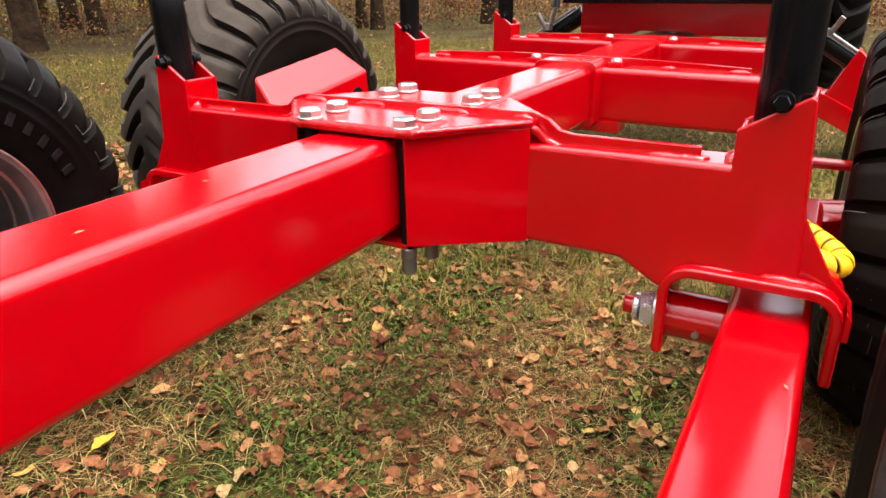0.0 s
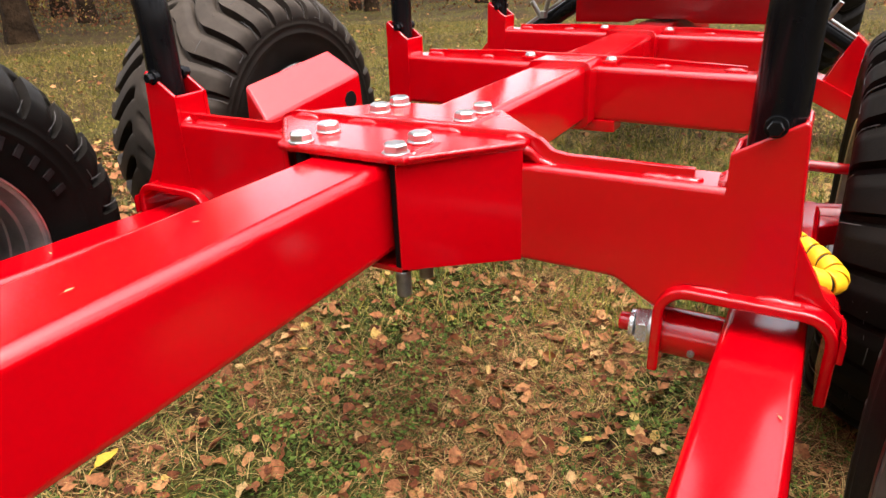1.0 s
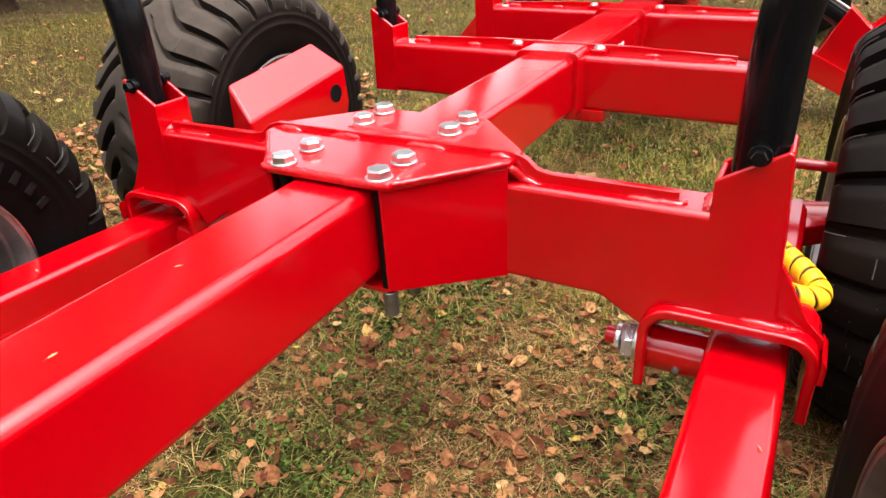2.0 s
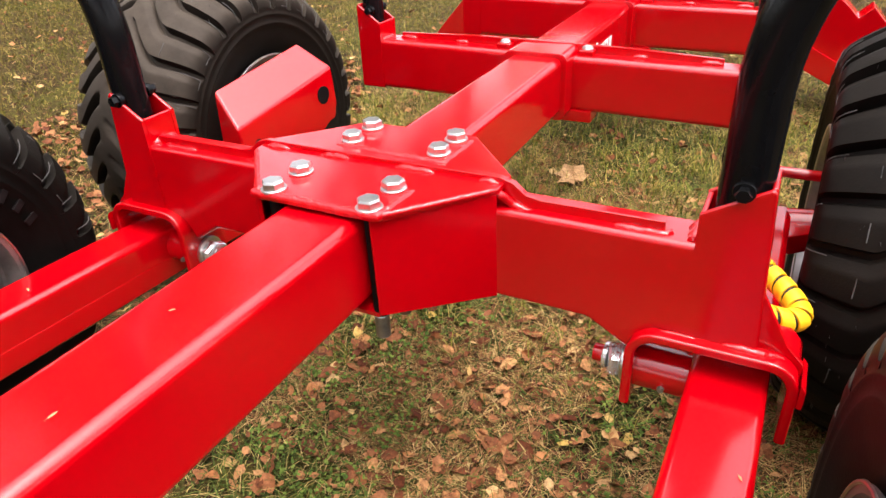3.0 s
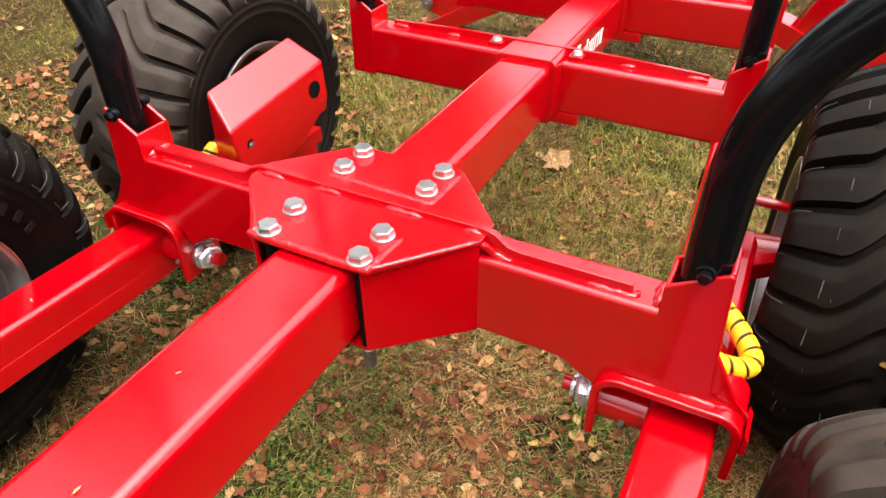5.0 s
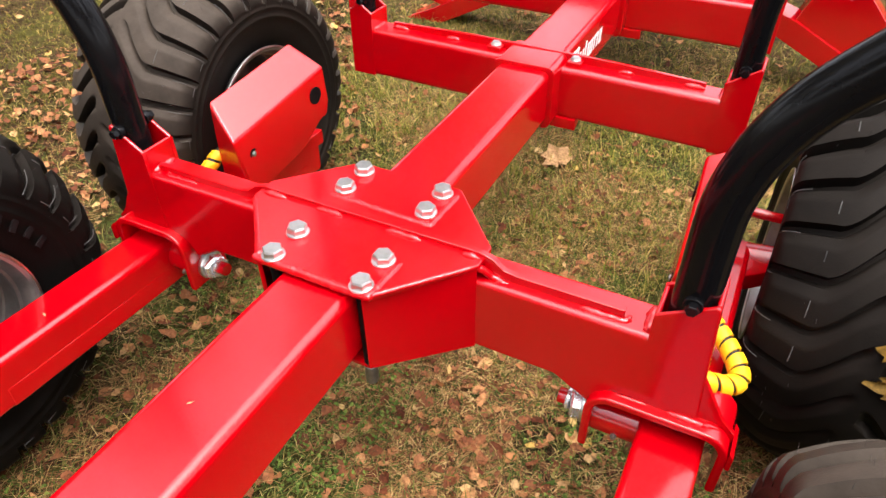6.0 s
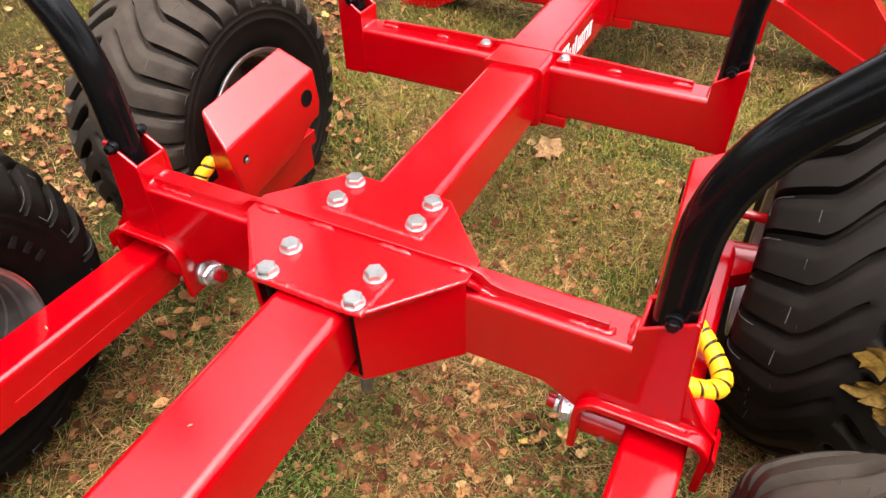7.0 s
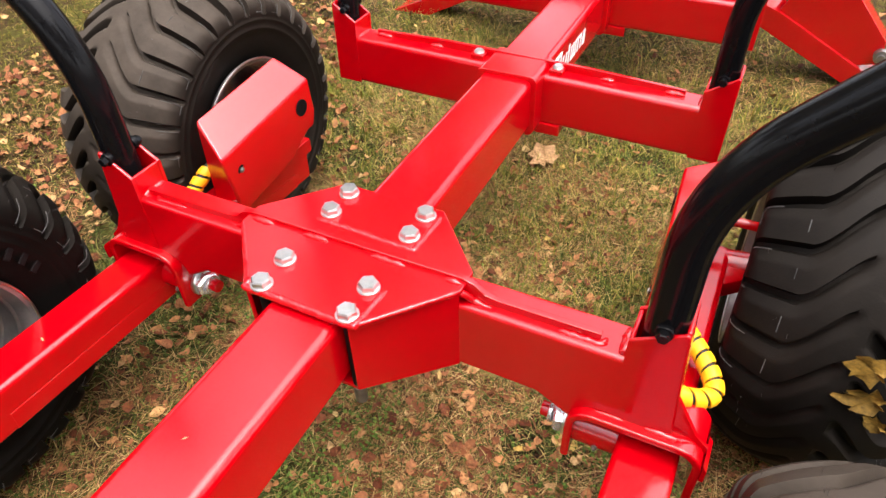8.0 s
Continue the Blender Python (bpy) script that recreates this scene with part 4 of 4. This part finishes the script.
def object_leaf_material():
    m, n, l, b = material("curled brown leaf")
    info = n.new("ShaderNodeObjectInfo")
    r = ramp(n, [(0.0, (0.09, 0.022, 0.009)), (0.28, (0.20, 0.064, 0.024)), (0.65, (0.33, 0.130, 0.048)), (0.92, (0.44, 0.205, 0.078)), (1.0, (0.53, 0.35, 0.15))])
    l.new(info.outputs["Random"], r.inputs["Fac"])
    tc = n.new("ShaderNodeTexCoord")
    grain = node(n, "ShaderNodeTexNoise", Scale=4.0, Detail=6.0, Roughness=0.7)
    l.new(tc.outputs["Object"], grain.inputs["Vector"])
    mr = node(n, "ShaderNodeMapRange", From_Min=0.25, From_Max=0.75, To_Min=0.35, To_Max=1.55)
    l.new(grain.outputs["Fac"], mr.inputs["Value"])
    mul = n.new("ShaderNodeVectorMath")
    mul.operation = "MULTIPLY"
    l.new(r.outputs["Color"], mul.inputs[0])
    l.new(mr.outputs["Result"], mul.inputs[1])
    l.new(mul.outputs["Vector"], b.inputs["Base Color"])
    b.inputs["Roughness"].default_value = 0.6
    b.inputs["Specular IOR Level"].default_value = 0.2
    return m


LEAF = object_leaf_material()


def single_leaf(seed, size):
    """An ovate leaf with a midrib fold, a toothed edge and a stalk."""
    rnd = random.Random(seed)
    bm = bmesh.new()
    cup, bend = rnd.uniform(-0.4, 0.9), rnd.uniform(-0.4, 0.8)
    rows = []
    for i in range(9):
        v = -0.5 + i / 8 * 1.05
        half = 0.40 * math.sin(math.pi * min(1.0, (i + 0.25) / 8.3)) ** 0.8 * (1.05 - 0.4 * i / 8)
        half *= 1 + (0.06 if i % 2 else -0.04)
        row = []
        for k in (-1, -0.5, 0, 0.5, 1):
            u = half * k
            h = cup * u * u * 1.7 + bend * v * v * 0.8 + abs(u) * 0.12 + rnd.uniform(-0.035, 0.035)
            row.append(bm.verts.new((u * size, v * size, h * size)))
        rows.append(row)
    for a, b in zip(rows, rows[1:]):
        for k in range(4):
            bm.faces.new((a[k], a[k + 1], b[k + 1], b[k]))
    stalk = tube_along([(0, -0.5 * size, bend * 0.2 * size), (0.02 * size, -0.65 * size, bend * 0.25 * size), (0.05 * size, -0.85 * size, 0.05 * size)], 0.018 * size, 5)
    return finish(join(bm, stalk), "fallen_leaf", LEAF, 60)


def bmesh_copy(me):
    bm = bmesh.new()
    bm.from_mesh(me)
    return bm


LEAVES = [single_leaf(k, 1.0) for k in range(7)]
rnd = random.Random(11)
for k in range(230):
    x, y = rnd.uniform(-0.75, 0.62), rnd.triangular(-0.45, 1.3, 0.05)
    ob = tagged(new("fallen_leaf", LEAVES[k % 7]), "curled brown fallen birch leaf on the grass", "leaf", "fallen leaves")
    size = rnd.uniform(0.026, 0.046)
    ob.matrix_basis = pose(x, y, ground_height(x, y) + 0.012, rnd.gauss(0, 20), rnd.gauss(0, 20), rnd.uniform(0, 360)) @ Matrix.Diagonal((size, size, size, 1))


def maple_leaf(seed, size, mat, name="maple_leaf"):
    """A five-lobed leaf, slightly crumpled."""
    rnd = random.Random(seed)
    lobes = [(-90, 0.20), (-62, 0.46), (-38, 0.44), (-8, 0.78), (12, 0.58), (30, 0.76), (44, 0.86), (58, 0.62), (74, 0.80), (90, 1.0)]
    pts = [(r * math.cos(radians(a)), r * math.sin(radians(a))) for a, r in lobes]
    ring = pts + [(-x, y) for x, y in pts[-2:0:-1]]
    bm = bmesh.new()
    c = bm.verts.new((0, 0, 0))
    mid = [bm.verts.new((x * 0.5 * size, y * 0.5 * size, rnd.uniform(-0.03, 0.06) * size)) for x, y in ring]
    rim = [bm.verts.new((x * size * rnd.uniform(0.75, 1.1), y * size * rnd.uniform(0.75, 1.1), rnd.uniform(-0.03, 0.22) * size)) for x, y in ring]
    n = len(ring)
    for i in range(n):
        bm.faces.new((c, mid[i], mid[(i + 1) % n]))
        bm.faces.new((mid[i], rim[i], rim[(i + 1) % n], mid[(i + 1) % n]))
    return finish(join(bm, tube_along([(0, 0, 0), (0.01 * size, -0.4 * size, 0.02 * size), (0.05 * size, -0.8 * size, 0.05 * size)], 0.0012, 6)), name, mat, 60)


big = tagged(new("maple_leaf", maple_leaf(1, 0.082, TAN)), "large dry tan maple leaf on the lawn", "leaf", "fallen leaves")
big.matrix_basis = pose(0.004, 1.145, ground_height(0, 1.145) + 0.03, 8, -6, 40)
for k, (dx, a, size) in enumerate([(0.034, 21.7, 0.058), (0.047, 14.3, 0.062), (0.075, 7.2, 0.036)]):
    # resting on the tread of the right-hand front wheel
    wx, wy, wz = WHEELS[3]
    ob = tagged(new("maple_leaf", maple_leaf(5 + k, size, MAPLE)), "olive brown maple leaf stuck to the tyre tread", "leaf", "leaves on the tyre")
    r = crown_r(dx) + 0.003
    ob.matrix_basis = pose(wx + dx, wy - r * math.cos(radians(a)), wz + r * math.sin(radians(a)), 90 - a, 0, 0) @ pose(0, 0, 0, 0, 0, (84, 100, 60)[k]) @ Matrix.Diagonal((0.62, 1.0, 1.0, 1))
for k, (x, y) in enumerate([(-0.505, -0.335)]):
    ob = tagged(new("yellow_leaf", finish(bmesh_copy(LEAVES[k]), "yellow_leaf", GOLD, 60)), "bright yellow fallen leaf on the grass", "leaf", "fallen leaves")
    ob.matrix_basis = pose(x, y, ground_height(x, y) + 0.026, 6, -8, 50 * k) @ Matrix.Diagonal((0.05, 0.05, 0.05, 1))


for k, (x, y, z, size) in enumerate([(0.020, -0.592, 0.6225, 0.011), (-0.568, -0.292, 0.424, 0.012), (-0.006, -0.42, 0.6225, 0.008), (0.612, -0.20, 0.4095, 0.009)]):
    ob = tagged(new("leaf_fragment", finish(bmesh_copy(LEAVES[2]), "leaf_fragment", TAN, 60)), "tiny dry scrap of leaf on the red paint", "leaf", "leaf scraps")
    ob.matrix_basis = pose(x, y, z, 0, 0, 70 * k) @ Matrix.Diagonal((0.5 * size, size, 0.3 * size, 1))

# ---- the wood round the clearing ----
def tree(r, h, lean, seed, crown_from=0.42, per_tip=38):
    rnd = random.Random(seed)
    t = tagged(new("tree"), "tall straight tree with rough dark bark", "tree", "trees round the clearing")
    line = [Vector((lean * h * k / 8 + rnd.uniform(-1, 1) * 0.02 * k, rnd.uniform(-1, 1) * 0.02 * k, h * k / 8)) for k in range(9)]
    bm = bmesh.new()
    sides, rings = 14, []
    for i, p in enumerate(line):
        rr = r * (1 - 0.75 * i / 8)
        rings.append([bm.verts.new(p + Vector((math.cos(2 * math.pi * k / sides), math.sin(2 * math.pi * k / sides), 0)) * rr * (1 + 0.06 * math.sin(k * 2.3 + i))) for k in range(sides)])
    foot = [bm.verts.new(Vector((v.co.x * 1.4, v.co.y * 1.4, -0.12))) for v in rings[0]]
    for v in rings[0]:
        v.co.z += 0.25
    rings = [foot] + rings
    for a, b in zip(rings, rings[1:]):
        for k in range(sides):
            bm.faces.new((a[k], a[(k + 1) % sides], b[(k + 1) % sides], b[k]))
    limbs, tips = [bm], []
    for k in range(14):
        f = rnd.uniform(crown_from, 0.98)
        i = min(7, int(f * 8))
        p = line[i].lerp(line[i + 1], f * 8 - i)
        a = rnd.uniform(0, 2 * math.pi)
        q = p + Vector((math.cos(a), math.sin(a), rnd.uniform(0.0, 0.6))) * rnd.uniform(1.1, 2.7) * (1.15 - f * 0.55)
        limbs.append(rod(p, q, r * 0.22, 6, r * 0.05))
        tips += [p.lerp(q, 0.5), p.lerp(q, 0.8), q]
    part("trunk", join(*limbs), BARK, t)
    n = (len(tips) + 1) * per_tip
    g = np.random.default_rng(seed)
    c = np.repeat(np.array([list(v) for v in tips + [line[-1]]]), per_tip, axis=0) + g.normal(0, 1, (n, 3)) * (0.5, 0.5, 0.36)
    u = g.normal(0, 1, (n, 3))
    u /= np.linalg.norm(u, axis=1)[:, None]
    v = np.cross(u, g.normal(0, 1, (n, 3)))
    v /= np.linalg.norm(v, axis=1)[:, None]
    u, v = u * 0.12, v * 0.08
    verts = np.stack([c - u, c + v, c + u, c - v], 1).reshape(-1, 3)
    me = bpy.data.meshes.new("crown")
    me.from_pydata(verts.tolist(), [], (np.arange(n)[:, None] * 4 + np.arange(4)).tolist())
    me.materials.append(FOLIAGE)
    part("crown", me, None, t)
    return t


def stand(t, x, y, turn=0.0):
    return pose(x, y, ground_height(x, y), 0, 0, turn)


# the trunks that show at the wood's edge
SEEN = [(-6.85, 3.35, 0.135, -0.05), (-9.2, 5.35, 0.12, -0.03), (-7.95, 4.9, 0.105, -0.06), (-5.15, 6.95, 0.07, 0.0), (-4.78, 6.8, 0.085, 0.01), (-3.72, 8.1, 0.145, 0.0), (-6.5, 11.9, 0.11, 0.0), (-10.8, 5.9, 0.05, 0.02), (-10.2, 6.1, 0.045, -0.02), (-13.4, 9.9, 0.14, 0.0)]
KINDS = []
for i, (x, y, r, lean) in enumerate(SEEN):
    t = tree(r, 8.6 + 0.8 * (i % 4), lean, 40 + i)
    t.matrix_basis = stand(t, x, y)
    KINDS.append(t)
# Added trees, mostly out of view, for the paint to reflect a wood.
rnd = random.Random(5)
placed = [(x, y) for x, y, _, _ in SEEN]
tries = 0
while len(placed) < 74 and tries < 4000:
    tries += 1
    a, d = rnd.uniform(0, 2 * math.pi), rnd.uniform(8.5, 24.0)
    x, y = d * math.sin(a), d * math.cos(a)
    if min(math.hypot(x - px, y - py) for px, py in placed) < 1.7:
        continue
    # Kept farther off ahead, so the upper faces mirror sky.
    ahead = math.degrees(math.atan2(-x, y))
    if (-12 < ahead < 75 and d < 12.5) or (-60 < ahead < 25 and d < 19):
        continue
    placed.append((x, y))
    t = KINDS[len(placed) % len(KINDS)]
    copy_thing(t, stand(t, x, y, rnd.uniform(0, 360)))


def undergrowth(name, n, r0, r1, tall, size, mat, label, seed):
    """Loose leafy scrub under the trees, in clumps."""
    g = np.random.default_rng(seed)
    m = n // 60
    a, d = g.uniform(0, 2 * math.pi, m), np.sqrt(g.uniform(r0 ** 2, r1 ** 2, m))
    cx, cy = np.repeat(d * np.sin(a), 60), np.repeat(d * np.cos(a), 60)
    hgt = np.repeat(g.uniform(0.25, 1.0, m) * tall, 60)
    k = len(cx)
    x, y = cx + g.normal(0, 0.33, k), cy + g.normal(0, 0.33, k)
    z = heights(np.c_[x, y]) + hgt * g.uniform(0.02, 1.0, k) ** 1.3
    c = np.c_[x, y, z]
    u = g.normal(0, 1, (k, 3))
    u /= np.linalg.norm(u, axis=1)[:, None]
    v = np.cross(u, g.normal(0, 1, (k, 3)))
    v /= np.linalg.norm(v, axis=1)[:, None]
    s = g.uniform(0.5, 1.0, k)[:, None] * size
    verts = np.stack([c - u * s, c + v * s * 0.6, c + u * s, c - v * s * 0.6], 1).reshape(-1, 3)
    faces = np.arange(k)[:, None] * 4 + np.arange(4)
    return mesh_from(name, verts, faces, mat, label, "undergrowth")


undergrowth("undergrowth", 190000, 7.9, 15.0, 0.7, 0.024, SCRUB, "russet bracken and leaf scrub under the trees", 21)
# Runs round unseen behind the camera too, darkening the horizon that the paint reflects.
undergrowth("undergrowth", 200000, 13.0, 28.0, 5.0, 0.06, FOLIAGE, "yellowing leafy saplings deep in the wood", 22)
blades("undergrowth", patchy(ring_scatter(2600, 9.5, 19.0, 0, 360), 0.5, 0.0, 2.0), (0.7, 2.6), (0.010, 0.028), (0.0, 0.22), SCRUB, "thin bare russet shoots between the trees", "undergrowth")
